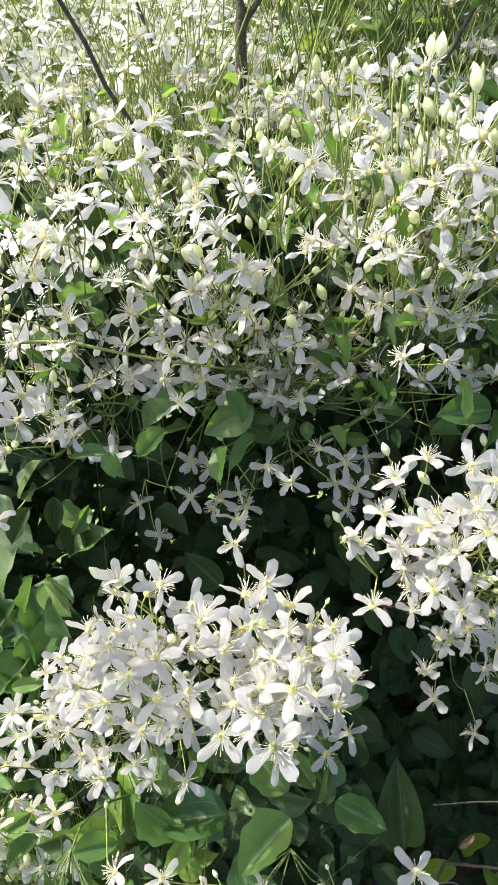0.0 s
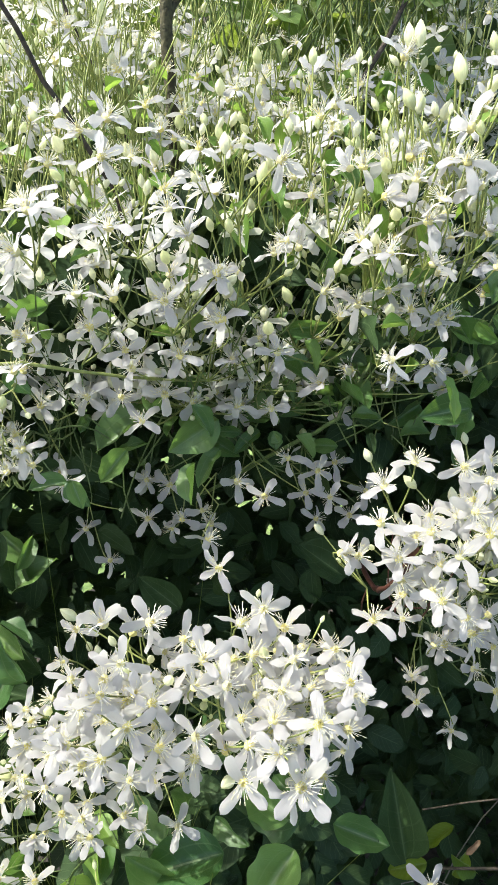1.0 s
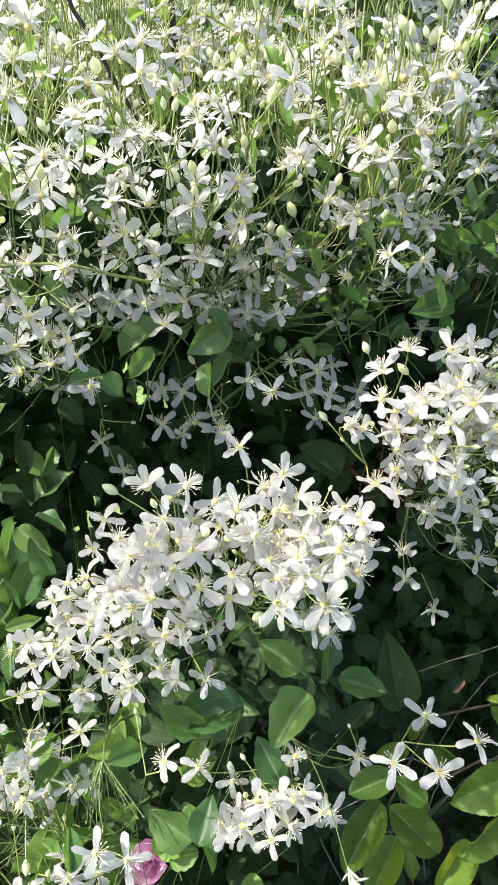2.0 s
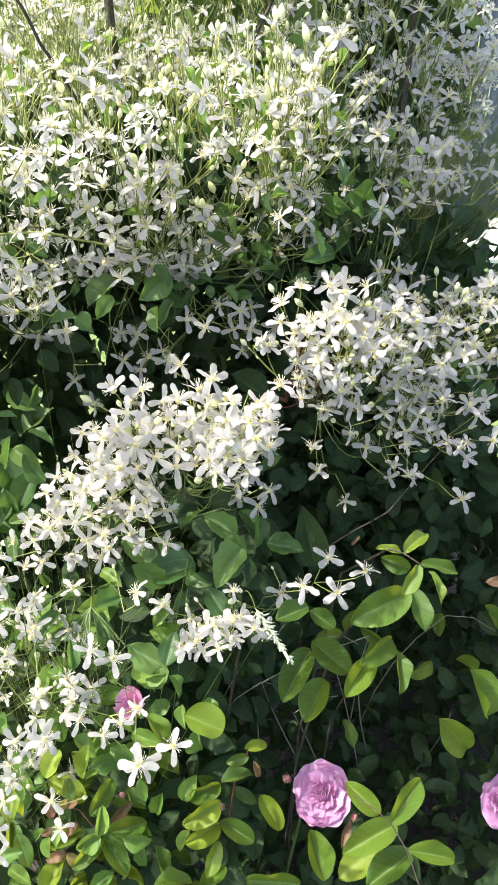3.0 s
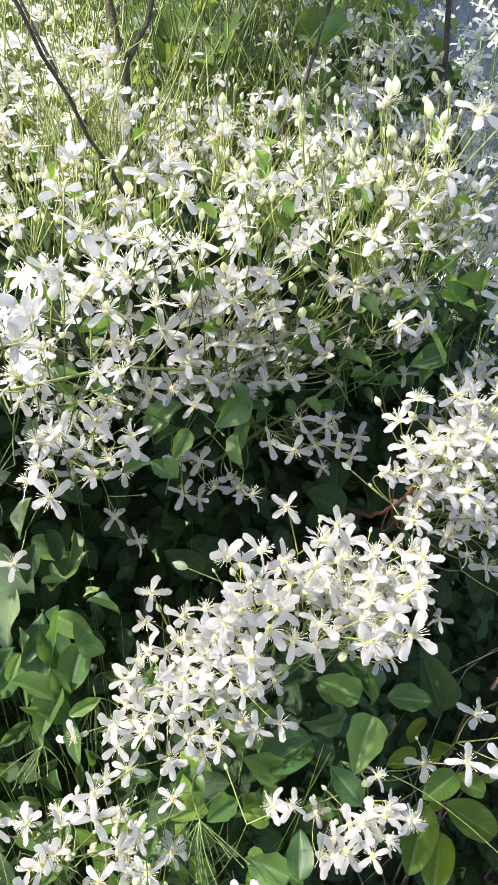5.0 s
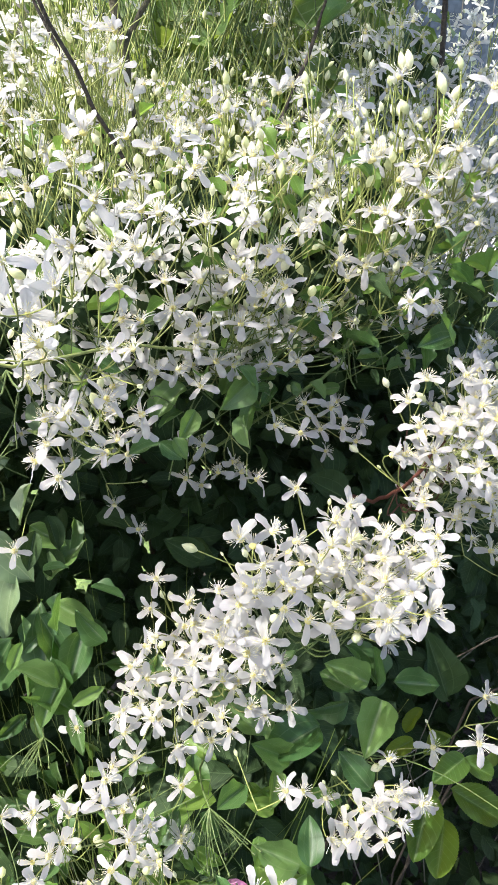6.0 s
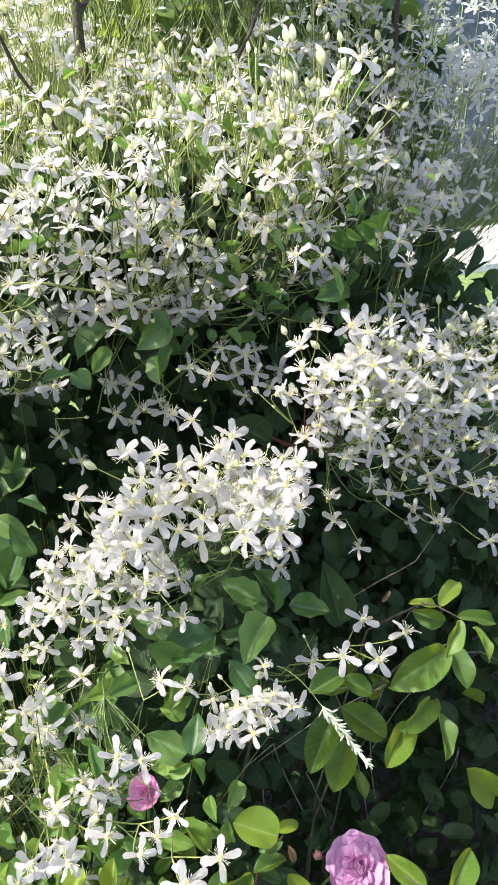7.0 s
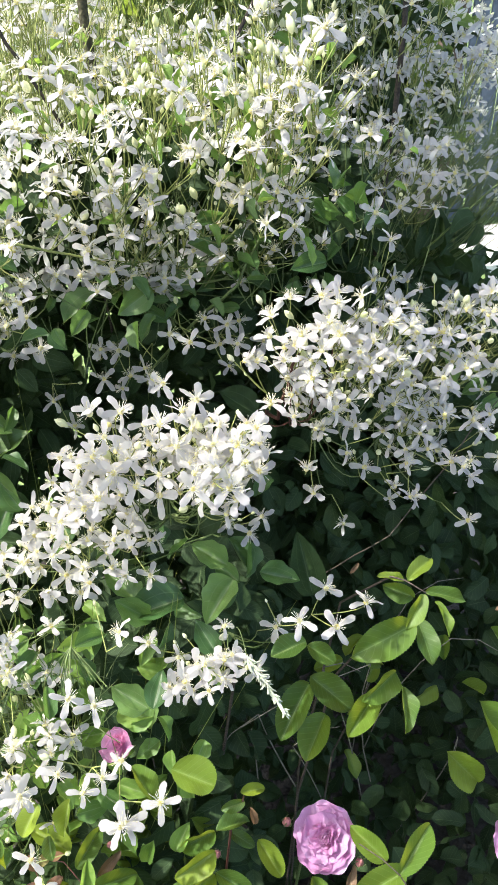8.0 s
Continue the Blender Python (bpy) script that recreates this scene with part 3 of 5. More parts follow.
CLEMATIS_LEAVES_1 = [
    (27, 285, 869, -3, 259, 853, 0, -0.55, 0.83, 0.62),
    (26, 301, 871, 0, 321, 884, 0, -0.55, 0.83, 0.62),
    (102, 298, 819, 96, 328, 870, 0, -0.86, 0.51, 0.5),
    (-12, 305, 840, -62, 299, 836, 0, -0.55, 0.83, 0.65),
    (-137, 300, 817, -155, 285, 808, 0, -0.55, 0.83, 0.6),
    (-106, 277, 839, -80, 287, 836, 0.3, -0.51, 0.81, 0.6),
    (-138, 423, 873, -155, 438, 900, 0, -0.86, 0.51, 0.5),
    (-152, 483, 787, -188, 493, 794, 0, -0.55, 0.83, 0.5),
    (-153, 525, 867, -162, 546, 904, 0, -0.86, 0.51, 0.5),
]
CLEMATIS_LEAVES_SIDE = [
    (264, 410, 983, 275, 385, 949, 0.3, -0.8, 0.4, 0.42),
    (280, 390, 945, 308, 400, 955, -0.2, -0.7, 0.6, 0.45),
    (313, 380, 942, 282, 370, 938, 0, -0.6, 0.8, 0.4),
]
CLEMATIS_LEAVES_FLANK = [
    (-167, 461, 893, -141, 441, 876, -0.5, -0.5, 0.7, 0.55),
    (-168, 543, 915, -142, 527, 895, -0.2, -0.7, 0.6, 0.55),
    (-150, 448, 868, -172, 425, 838, -0.5, -0.5, 0.7, 0.60),
    (-175, 430, 846, -200, 405, 826, -0.4, -0.6, 0.7, 0.60),
    (-205, 500, 950, -178, 478, 905, -0.5, -0.6, 0.6, 0.60),
    (-190, 485, 915, -215, 468, 868, -0.5, -0.6, 0.6, 0.55),
    (-180, 470, 880, -165, 445, 832, -0.5, -0.6, 0.6, 0.50),
    (-225, 490, 900, -240, 470, 850, -0.5, -0.5, 0.7, 0.60),
]
CLEMATIS_LEAVES_2 = [
    (-88, 427, 1145, -110, 422, 1140, 0, -0.76, 0.65, 0.5),
    (-116, 424, 1109, -102, 418, 1099, 0, -0.86, 0.51, 0.6),
    (-126, 432, 1098, -139, 436, 1105, 0, -0.86, 0.51, 0.5),
    (-87, 397, 1055, -75, 390, 1042, 0, -0.86, 0.51, 0.6),
    (36, 445, 1051, 37, 439, 1040, 0, -0.86, 0.51, 0.75),
    (164, 381, 1119, 187, 390, 1126, 0, -0.55, 0.83, 0.6),
    (-87, 399, 1053, -109, 398, 1050, 0, -0.86, 0.51, 0.5),
    (-56, 250, 779, -83, 270, 792, 0, -0.55, 0.83, 0.7),
    (-53, 242, 787, -40, 267, 803, 0, -0.55, 0.83, 0.6),
]
CLEMATIS_LEAVES_3 = [
    (6, 260, 812, -6, 287, 829, 0, -0.55, 0.83, 0.6),
    (-127, 209, 844, -127, 229, 857, 0, -0.55, 0.83, 0.45),
    (-28, 495, 861, -60, 510, 886, 0, -0.86, 0.51, 0.6),
    (92, 446, 924, 58, 460, 947, 0, -0.86, 0.51, 0.7),
    (-43, 468, 1055, -75, 457, 1035, 0, -0.86, 0.51, 0.6),
    (1, 437, 1066, -30, 428, 1050, 0, -0.86, 0.51, 0.6),
    (136, 388, 1091, 105, 386, 1088, 0, -0.86, 0.51, 0.6),
    (65, 398, 1207, 53, 411, 1216, 0, -0.55, 0.83, 0.45),
    (-75, 435, 1165, -61, 443, 1170, 0, -0.55, 0.83, 0.4),
]
CLEMATIS_LEAVES_4 = [
    (184, 629, 1295, 147, 612, 1284, 0, -0.55, 0.83, 0.45),
    (-134, 450, 851, -153, 465, 877, 0, -0.86, 0.51, 0.55),
    (-173, 412, 823, -200, 438, 841, 0, -0.55, 0.83, 0.5),
    (-142, 380, 848, -158, 375, 844, 0, -0.55, 0.83, 0.6),
    (-144, 311, 826, -166, 297, 816, 0, -0.55, 0.83, 0.55),
    (-141, 305, 779, -167, 303, 777, 0, -0.55, 0.83, 0.6),
    (-196, 354, 788, -202, 342, 780, 0, -0.55, 0.83, 0.6),
    (-100, 470, 1020, -132, 461, 1014, 0, -0.55, 0.83, 0.4),
    (-82, 383, 1064, -77, 375, 1051, 0, -0.86, 0.51, 0.6),
]
CLEMATIS_LEAVES_5 = [
    (-79, 480, 1051, -86, 474, 1041, 0, -0.86, 0.51, 0.6),
    (-54, 417, 1061, -70, 408, 1045, 0, -0.86, 0.51, 0.55),
    (-170, 469, 961, -182, 454, 937, 0, -0.86, 0.51, 0.5),
    (-157, 490, 957, -155, 475, 932, 0, -0.86, 0.51, 0.5),
    (39, 439, 1045, 36, 443, 1051, 0, -0.86, 0.51, 0.9),
    (72, 326, 934, 53, 314, 926, 0, -0.55, 0.83, 0.6),
]
ROSE_LEAFLETS_1 = [
    (169, 259, 854, 148, 267, 860, 0.05, -0.5, 0.86, 0.35),
    (171, 259, 854, 201, 274, 861, 0.05, -0.5, 0.86, 0.42),
    (183, 248, 848, 218, 237, 840, 0.05, -0.5, 0.86, 0.34),
    (171, 230, 865, 149, 209, 854, 0.05, -0.5, 0.86, 0.42),
    (176, 243, 823, 178, 209, 804, 0.05, -0.5, 0.86, 0.5),
    (174, 217, 869, 178, 193, 855, 0.05, -0.5, 0.86, 0.36),
    (180, 259, 832, 156, 271, 840, 0.05, -0.5, 0.86, 0.6),
    (169, 235, 827, 111, 220, 822, 0.05, -0.5, 0.86, 0.5),
    (155, 230, 778, 119, 213, 771, 0.05, -0.5, 0.86, 0.5),
]
ROSE_LEAFLETS_2 = [
    (138, 232, 750, 104, 207, 737, 0.05, -0.5, 0.86, 0.5),
    (154, 216, 776, 148, 184, 758, 0.05, -0.5, 0.86, 0.4),
    (90, 265, 753, 119, 235, 734, 0.05, -0.5, 0.86, 0.6),
    (103, 301, 696, 62, 263, 676, 0.05, -0.5, 0.86, 0.5),
    (119, 293, 654, 87, 259, 636, 0.05, -0.5, 0.86, 0.6),
    (78, 247, 821, 46, 241, 819, 0.05, -0.5, 0.86, 0.6),
    (81, 252, 810, 101, 236, 800, 0.05, -0.5, 0.86, 0.6),
    (134, 165, 602, 109, 195, 620, 0.05, -0.5, 0.86, 0.48),
    (149, 156, 594, 90, 144, 591, 0.05, -0.5, 0.86, 0.45),
]
ROSE_LEAFLETS_3 = [
    (121, 124, 660, 161, 151, 674, 0.05, -0.5, 0.86, 0.4),
    (132, 108, 642, 176, 95, 632, 0.05, -0.5, 0.86, 0.4),
    (159, 137, 571, 106, 121, 565, 0.05, -0.5, 0.86, 0.5),
    (80, 160, 511, 77, 202, 535, 0.05, -0.5, 0.86, 0.55),
    (138, 168, 535, 93, 152, 528, 0.05, -0.5, 0.86, 0.6),
    (54, 160, 519, 0, 172, 529, 0.05, -0.5, 0.86, 0.6),
    (-14, 211, 643, 18, 215, 643, 0.05, -0.5, 0.86, 0.5),
    (-14, 217, 633, -48, 212, 632, 0.05, -0.5, 0.86, 0.5),
    (-17, 202, 629, -56, 190, 624, 0.05, -0.5, 0.86, 0.5),
]
ROSE_LEAFLETS_4 = [
    (-20, 192, 613, 8, 172, 599, 0.05, -0.5, 0.86, 0.5),
    (-20, 196, 601, -56, 187, 598, 0.05, -0.5, 0.86, 0.5),
    (-24, 182, 597, -40, 157, 583, 0.05, -0.5, 0.86, 0.45),
    (15, 235, 653, 38, 234, 651, 0.05, -0.5, 0.86, 0.5),
    (34, 246, 546, 49, 214, 526, 0.05, -0.5, 0.86, 0.5),
    (-51, 147, 845, -25, 135, 833, 0.1, -0.6, 0.8, 0.78),
    (-65, 163, 788, -77, 186, 802, 0.05, -0.5, 0.86, 0.5),
    (-133, 227, 575, -88, 230, 574, 0.05, -0.5, 0.86, 0.5),
    (-142, 241, 591, -115, 266, 605, 0.05, -0.5, 0.86, 0.45),
]
ROSE_LEAFLETS_5 = [
    (-217, 243, 609, -210, 272, 626, 0.05, -0.5, 0.86, 0.5),
    (-137, 226, 573, -165, 208, 564, 0.05, -0.5, 0.86, 0.45),
    (-133, 227, 575, -113, 194, 554, 0.05, -0.5, 0.86, 0.45),
    (-152, 241, 570, -189, 235, 569, 0.05, -0.5, 0.86, 0.4),
    (-214, 247, 581, -205, 220, 564, 0.05, -0.5, 0.86, 0.5),
    (-248, 246, 601, -254, 219, 586, 0.05, -0.5, 0.86, 0.45),
    (-147, 262, 584, -180, 287, 600, 0.05, -0.5, 0.86, 0.5),
    (-149, 198, 766, -163, 182, 757, 0.05, -0.5, 0.86, 0.7),
    (-146, 190, 737, -145, 175, 728, 0.05, -0.5, 0.86, 0.6),
]
ROSE_LEAFLETS_6 = [
    (-126, 200, 761, -133, 179, 748, 0.05, -0.5, 0.86, 0.5),
    (252, 235, 699, 262, 208, 653, 0, -0.86, 0.51, 0.6),
    (255, 270, 569, 290, 246, 527, 0, -0.86, 0.51, 0.6),
    (15, 218, 665, -7, 216, 665, 0.05, -0.5, 0.86, 0.5),
]
TALL_BUDS = [
    (84, 400, 1265, 84, 404, 1274),
    (88, 399, 1265, 89, 404, 1276),
    (75, 449, 1256, 76, 453, 1264),
    (80, 448, 1255, 81, 450, 1259),
    (103, 383, 1252, 102, 388, 1263),
    (80, 400, 1258, 76, 402, 1262),
    (118, 388, 1264, 117, 391, 1272),
    (82, 432, 1236, 79, 435, 1242),
    (88, 432, 1237, 86, 434, 1241),
    (68, 425, 1220, 65, 427, 1225),
    (71, 424, 1220, 71, 427, 1226),
    (77, 394, 1227, 75, 396, 1232),
    (83, 393, 1228, 82, 396, 1234),
    (25, 445, 1201, 29, 450, 1210),
    (97, 376, 1241, 98, 379, 1246),
    (90, 432, 1238, 93, 434, 1242),
]


def metres(rows):
    return [tuple(v / 1000 for v in r[:3]) + tuple(r[3:]) for r in rows]


# ---- clematis: flower sprays ----
UP, OUT, DOWN_OUT, SUNWARD = (0.0, -0.22, 1.0), (0.0, -0.62, 0.78), (0.05, -0.85, 0.5), (-0.42, -0.48, 0.77)
WHITE = "white star-shaped clematis flowers with buds "
clematis_spray(WHITE + "in full sun on the crown", metres(CANOPY_LEFT), (-0.10, 0.50, 1.10), UP, 31, buds=0.9, bud_up=1.0, size=1.1)
clematis_spray(WHITE + "and buds on the crown", metres(CANOPY_MID), (0.03, 0.52, 1.09), UP, 32, buds=2.2, bud_up=1.2, size=1.05)
clematis_spray(WHITE + "beside tall upright buds", metres(CANOPY_RIGHT), (0.11, 0.47, 1.10), UP, 33, buds=3.0, bud_up=1.3, size=1.1)
clematis_spray(WHITE + "at the brow of the shrub", metres(BROW_LEFT), (-0.12, 0.50, 1.03), SUNWARD, 34, buds=0.5)
clematis_spray(WHITE + "at the green brow", metres(BROW_MID), (0.02, 0.50, 1.05), (-0.3, -0.5, 0.8), 35, buds=1.6, size=1.05)
clematis_spray(WHITE + "hanging in shade", metres(HOLLOW_LEFT), (-0.11, 0.60, 0.99), DOWN_OUT, 36, buds=0.3)
clematis_spray(WHITE + "in the shaded hollow", metres(HOLLOW_MID), (0.02, 0.53, 1.02), DOWN_OUT, 37, buds=0.2)
clematis_spray(WHITE + "on a red-brown stem", metres(RIGHT_TOP), (0.115, 0.40, 0.94), OUT, 38, buds=0.6, red=True, size=1.1)
clematis_spray(WHITE + "below the red-stemmed spray", metres(RIGHT_LOW), (0.15, 0.44, 0.90), OUT, 39, buds=0.5)
clematis_spray(WHITE + "leaning out sideways", metres(SIDE_TOP), (0.22, 0.46, 0.95), OUT, 40, buds=0.8)
clematis_spray(WHITE + "half in shade", metres(SIDE_LOW), (0.23, 0.46, 0.86), OUT, 41, buds=0.5)
clematis_spray(WHITE + "on the neighbouring vine", metres(FAR_RIGHT), (0.36, 0.74, 1.02), (-0.1, -0.5, 0.85), 42, buds=0.4)
clematis_spray(WHITE + "in a dense sunlit cluster", metres(FRONT_TOP), (-0.01, 0.37, 0.90), (0, -0.50, 0.86), 43, buds=0.4, size=1.14)
clematis_spray(WHITE + "crowded in the lower cluster", metres(FRONT_MID), (-0.07, 0.41, 0.84), OUT, 44, buds=0.5, size=1.1)
clematis_spray(WHITE + "under the dense cluster", metres(FRONT_UNDER), (0.03, 0.38, 0.84), OUT, 45, buds=0.3)
clematis_spray(WHITE + "among leaves near the roses", metres(LOW_LEFT), (-0.15, 0.34, 0.68), (0, -0.45, 0.9), 46, buds=0.4)
clematis_spray(WHITE + "low beside the rose leaves", metres(LOW_MID), (0.03, 0.33, 0.76), (0, -0.55, 0.83), 47, buds=0.3)


tall = thing("clematis_bud_spray", (0.09, 0.44, 1.12), "tall pale green clematis buds on upright stalks", "bud spray")
rng = random.Random(48)
for row in TALL_BUDS:
    low, top = Vector(row[:3]) / 1000, Vector(row[3:]) / 1000
    size = (top - low).length / 0.0105
    put("bud", rng.choice(BUDS), tall, inside(tall, posed(low, frame_of(top - low, (0.2, 0.5, 0.8)), (size * 0.95, size * 0.84, size * 0.84))))
    foot = Vector((0.09, 0.44, 1.12)).lerp(low, 0.35)
    tall_stalks = Soup()
    tall_stalks.tube([v - Vector((0.09, 0.44, 1.12)) for v in [Vector((0.09, 0.44, 1.12))] + curve(foot, low - 0.02 * (top - low).normalized() - Vector((0, 0, 0.01)), low + 0.001 * (top - low).normalized(), 6)], 0.0006, 0.0005, 5)
    put("stalk", tall_stalks.mesh("stalk", [STALK]), tall, Matrix())


def crown(x, y, rng):
    """The top of the shrub, that sinks towards its side and rises to the back."""
    edge = max(0.0, x - 0.13)
    return Vector((x, y, 1.195 + 0.12 * (y - 0.42) - 0.9 * edge + rng.uniform(-0.045, 0.035)))


def brow(x, y, rng):
    z = rng.uniform(1.04, 1.19)
    return Vector((x, 0.41 + 0.32 * max(0, 1.16 - z) + rng.uniform(-0.01, 0.04), z))


def heap(cx, cy, cz, rx, ry, rz):
    """Places near the outside of a rounded heap."""
    def surface(x, y, rng):
        a, e = rng.uniform(0, 2 * math.pi), rng.uniform(-0.3, 1.0)
        r = rng.uniform(0.75, 1.0)
        c = math.sqrt(1 - e * e)
        return Vector((cx + rx * r * c * math.cos(a), cy + ry * r * c * math.sin(a), cz + rz * r * e))
    return surface


def shoulder(x, y, rng):
    return Vector((x, y, 1.27 - 0.25 * abs(x - 0.27) + rng.uniform(-0.06, 0.05)))


ANY = ((0, 1), (0, 1))
clematis_spray(WHITE + "spread over the sunny crown", scatter(62, 51, ((-0.15, 0.14), (0.46, 0.58)), crown, 0.014), (-0.06, 0.52, 1.06), UP, 51, buds=1.0, bud_up=1.1, crowd=True)
clematis_spray(WHITE + "on the back of the crown", scatter(84, 52, ((-0.23, 0.20), (0.54, 0.74)), crown, 0.015), (-0.05, 0.66, 1.05), UP, 52, buds=1.0, bud_up=1.1, crowd=True)
clematis_spray(WHITE + "along the brow", scatter(30, 53, ((-0.06, 0.14), (0.4, 0.5)), brow, 0.016), (-0.06, 0.52, 1.04), SUNWARD, 53, buds=1.2, bud_up=0.8, crowd=True)
clematis_spray(WHITE + "packed into the sunlit cluster", scatter(26, 54, ANY, heap(-0.02, 0.29, 0.975, 0.075, 0.03, 0.03), 0.014), (-0.01, 0.37, 0.88), (0, -0.55, 0.83), 54, buds=0.3, size=1.1, crowd=True)
clematis_spray(WHITE + "at the foot of the cluster", scatter(6, 66, ANY, heap(0.012, 0.275, 0.962, 0.03, 0.02, 0.022), 0.012), (0.0, 0.36, 0.87), (0, -0.55, 0.83), 66, buds=0.3, size=1.1, crowd=True)
clematis_spray(WHITE + "filling the lower cluster", scatter(22, 55, ANY, heap(-0.085, 0.345, 0.885, 0.06, 0.05, 0.035), 0.013), (-0.08, 0.41, 0.83), OUT, 55, buds=0.4, size=1.05, crowd=True)
clematis_spray(WHITE + "thick on the sideways spray", scatter(48, 56, ANY, heap(0.175, 0.36, 0.985, 0.085, 0.05, 0.075), 0.014), (0.18, 0.45, 0.9), OUT, 56, buds=0.5, crowd=True)
clematis_spray(WHITE + "in the shade of the vine", scatter(40, 57, ANY, heap(0.28, 0.45, 0.95, 0.10, 0.08, 0.09), 0.017), (0.28, 0.52, 0.86), OUT, 57, buds=0.5, crowd=True)
clematis_spray(WHITE + "over the neighbouring vine", scatter(120, 58, ANY, heap(0.40, 0.70, 1.10, 0.15, 0.13, 0.14), 0.02), (0.40, 0.74, 0.95), (-0.1, -0.6, 0.8), 58, buds=0.3, crowd=True)
clematis_spray(WHITE + "thick on the sunny flank", scatter(16, 61, ANY, heap(-0.13, 0.395, 1.13, 0.04, 0.035, 0.07), 0.016), (-0.16, 0.48, 1.04), SUNWARD, 61, buds=0.7, crowd=True)
clematis_spray(WHITE + "in a knot above the roses", scatter(11, 62, ANY, heap(0.0, 0.232, 0.822, 0.035, 0.018, 0.018), 0.011), (0.0, 0.30, 0.78), (0, -0.5, 0.86), 62, buds=0.5, crowd=True)
clematis_spray(WHITE + "along the far shoulder", scatter(44, 60, ((0.15, 0.40), (0.58, 0.72)), shoulder, 0.018), (0.27, 0.68, 1.08), UP, 60, buds=0.8, bud_up=1.0, crowd=True)
clematis_spray(WHITE + "dotted along the low edge", scatter(12, 63, ANY, heap(-0.17, 0.25, 0.79, 0.06, 0.06, 0.06), 0.014), (-0.16, 0.33, 0.70), (0, -0.45, 0.9), 63, buds=0.7, crowd=True)
clematis_spray(WHITE + "on the shaded flank", scatter(40, 64, ANY, heap(0.245, 0.54, 1.11, 0.08, 0.07, 0.06), 0.015), (0.25, 0.60, 1.00), OUT, 64, buds=0.5, crowd=True)
clematis_spray(WHITE + "in the low grass", scatter(15, 65, ANY, heap(-0.19, 0.22, 0.66, 0.06, 0.05, 0.06), 0.015), (-0.18, 0.30, 0.58), (0, -0.5, 0.86), 65, buds=0.6, crowd=True)
clematis_spray(WHITE + "heaped on the near flank", scatter(12, 141, ANY, heap(-0.175, 0.325, 1.185, 0.045, 0.045, 0.06), 0.016), (-0.17, 0.43, 1.11), SUNWARD, 141, buds=0.5, size=1.1, crowd=True)
clematis_spray(WHITE + "sunlit at the brow", scatter(13, 156, ANY, heap(-0.135, 0.375, 1.075, 0.04, 0.02, 0.035), 0.014), (-0.13, 0.46, 1.02), SUNWARD, 156, buds=0.5, crowd=True)
clematis_spray(WHITE + "thick at the crown edge", scatter(28, 142, ((-0.08, 0.15), (0.385, 0.48)), crown, 0.014), (-0.02, 0.50, 1.06), UP, 142, buds=0.9, bud_up=1.0, size=1.08, crowd=True)
clematis_spray(WHITE + "between the leaves of the brow", scatter(18, 143, ((0.0, 0.16), (0.4, 0.5)), brow, 0.015), (0.0, 0.52, 1.04), OUT, 143, buds=1.0, bud_up=0.8, crowd=True)
clematis_spray(WHITE + "on top of the sunlit cluster", scatter(18, 144, ANY, heap(-0.01, 0.30, 0.985, 0.085, 0.04, 0.04), 0.011), (-0.01, 0.37, 0.88), (0, -0.5, 0.86), 144, buds=0.9, size=1.1, crowd=True)
clematis_spray(WHITE + "close in the lower cluster", scatter(16, 145, ANY, heap(-0.09, 0.34, 0.90, 0.065, 0.05, 0.035), 0.012), (-0.08, 0.41, 0.83), OUT, 145, buds=0.3, size=1.08, crowd=True)
clematis_spray(WHITE + "crowded on the red-stemmed spray", scatter(24, 146, ANY, heap(0.14, 0.335, 1.02, 0.065, 0.03, 0.06), 0.012), (0.13, 0.42, 0.93), OUT, 146, buds=0.4, size=1.08, crowd=True)
# Next two sprays are added, part hidden, to shade leaf and flowers beneath.
clematis_spray(WHITE + "added in the cluster for shade", scatter(14, 147, ANY, heap(0.03, 0.325, 0.955, 0.03, 0.02, 0.035), 0.012), (0.02, 0.38, 0.88), (0, -0.5, 0.86), 147, buds=0.2, crowd=True)
clematis_spray(WHITE + "added at cluster end for shade", scatter(9, 148, ANY, heap(0.03, 0.285, 0.985, 0.03, 0.02, 0.025), 0.011), (0.01, 0.36, 0.90), (0.1, -0.5, 0.86), 148, buds=0.3, crowd=True)
clematis_spray(WHITE + "standing before the brown stem", scatter(12, 149, ANY, heap(-0.062, 0.56, 1.255, 0.035, 0.04, 0.04), 0.014), (-0.05, 0.60, 1.10), UP, 149, buds=1.2, bud_up=1.1, crowd=True)
clematis_spray(WHITE + "trailing at the shaded side", scatter(22, 150, ANY, heap(0.255, 0.365, 0.915, 0.06, 0.05, 0.045), 0.014), (0.25, 0.45, 0.86), OUT, 150, buds=0.4, crowd=True)
clematis_spray(WHITE + "among stalks at the side", scatter(20, 151, ANY, heap(0.305, 0.41, 0.985, 0.06, 0.05, 0.06), 0.015), (0.30, 0.50, 0.90), OUT, 151, buds=0.6, crowd=True)
clematis_spray(WHITE + "dim under the brow", scatter(5, 152, ANY, heap(0.035, 0.435, 1.0, 0.07, 0.03, 0.035), 0.015), (0.03, 0.53, 1.0), DOWN_OUT, 152, buds=0.3, crowd=True)
clematis_spray(WHITE + "hanging in the hollow", scatter(3, 153, ANY, heap(-0.035, 0.475, 0.97, 0.04, 0.02, 0.03), 0.014), (-0.03, 0.56, 1.0), DOWN_OUT, 153, buds=0.3, crowd=True)
clematis_spray(WHITE + "at the corner of the crown", scatter(14, 154, ANY, heap(0.105, 0.385, 1.185, 0.05, 0.03, 0.04), 0.014), (0.10, 0.46, 1.08), UP, 154, buds=1.0, bud_up=1.0, crowd=True)
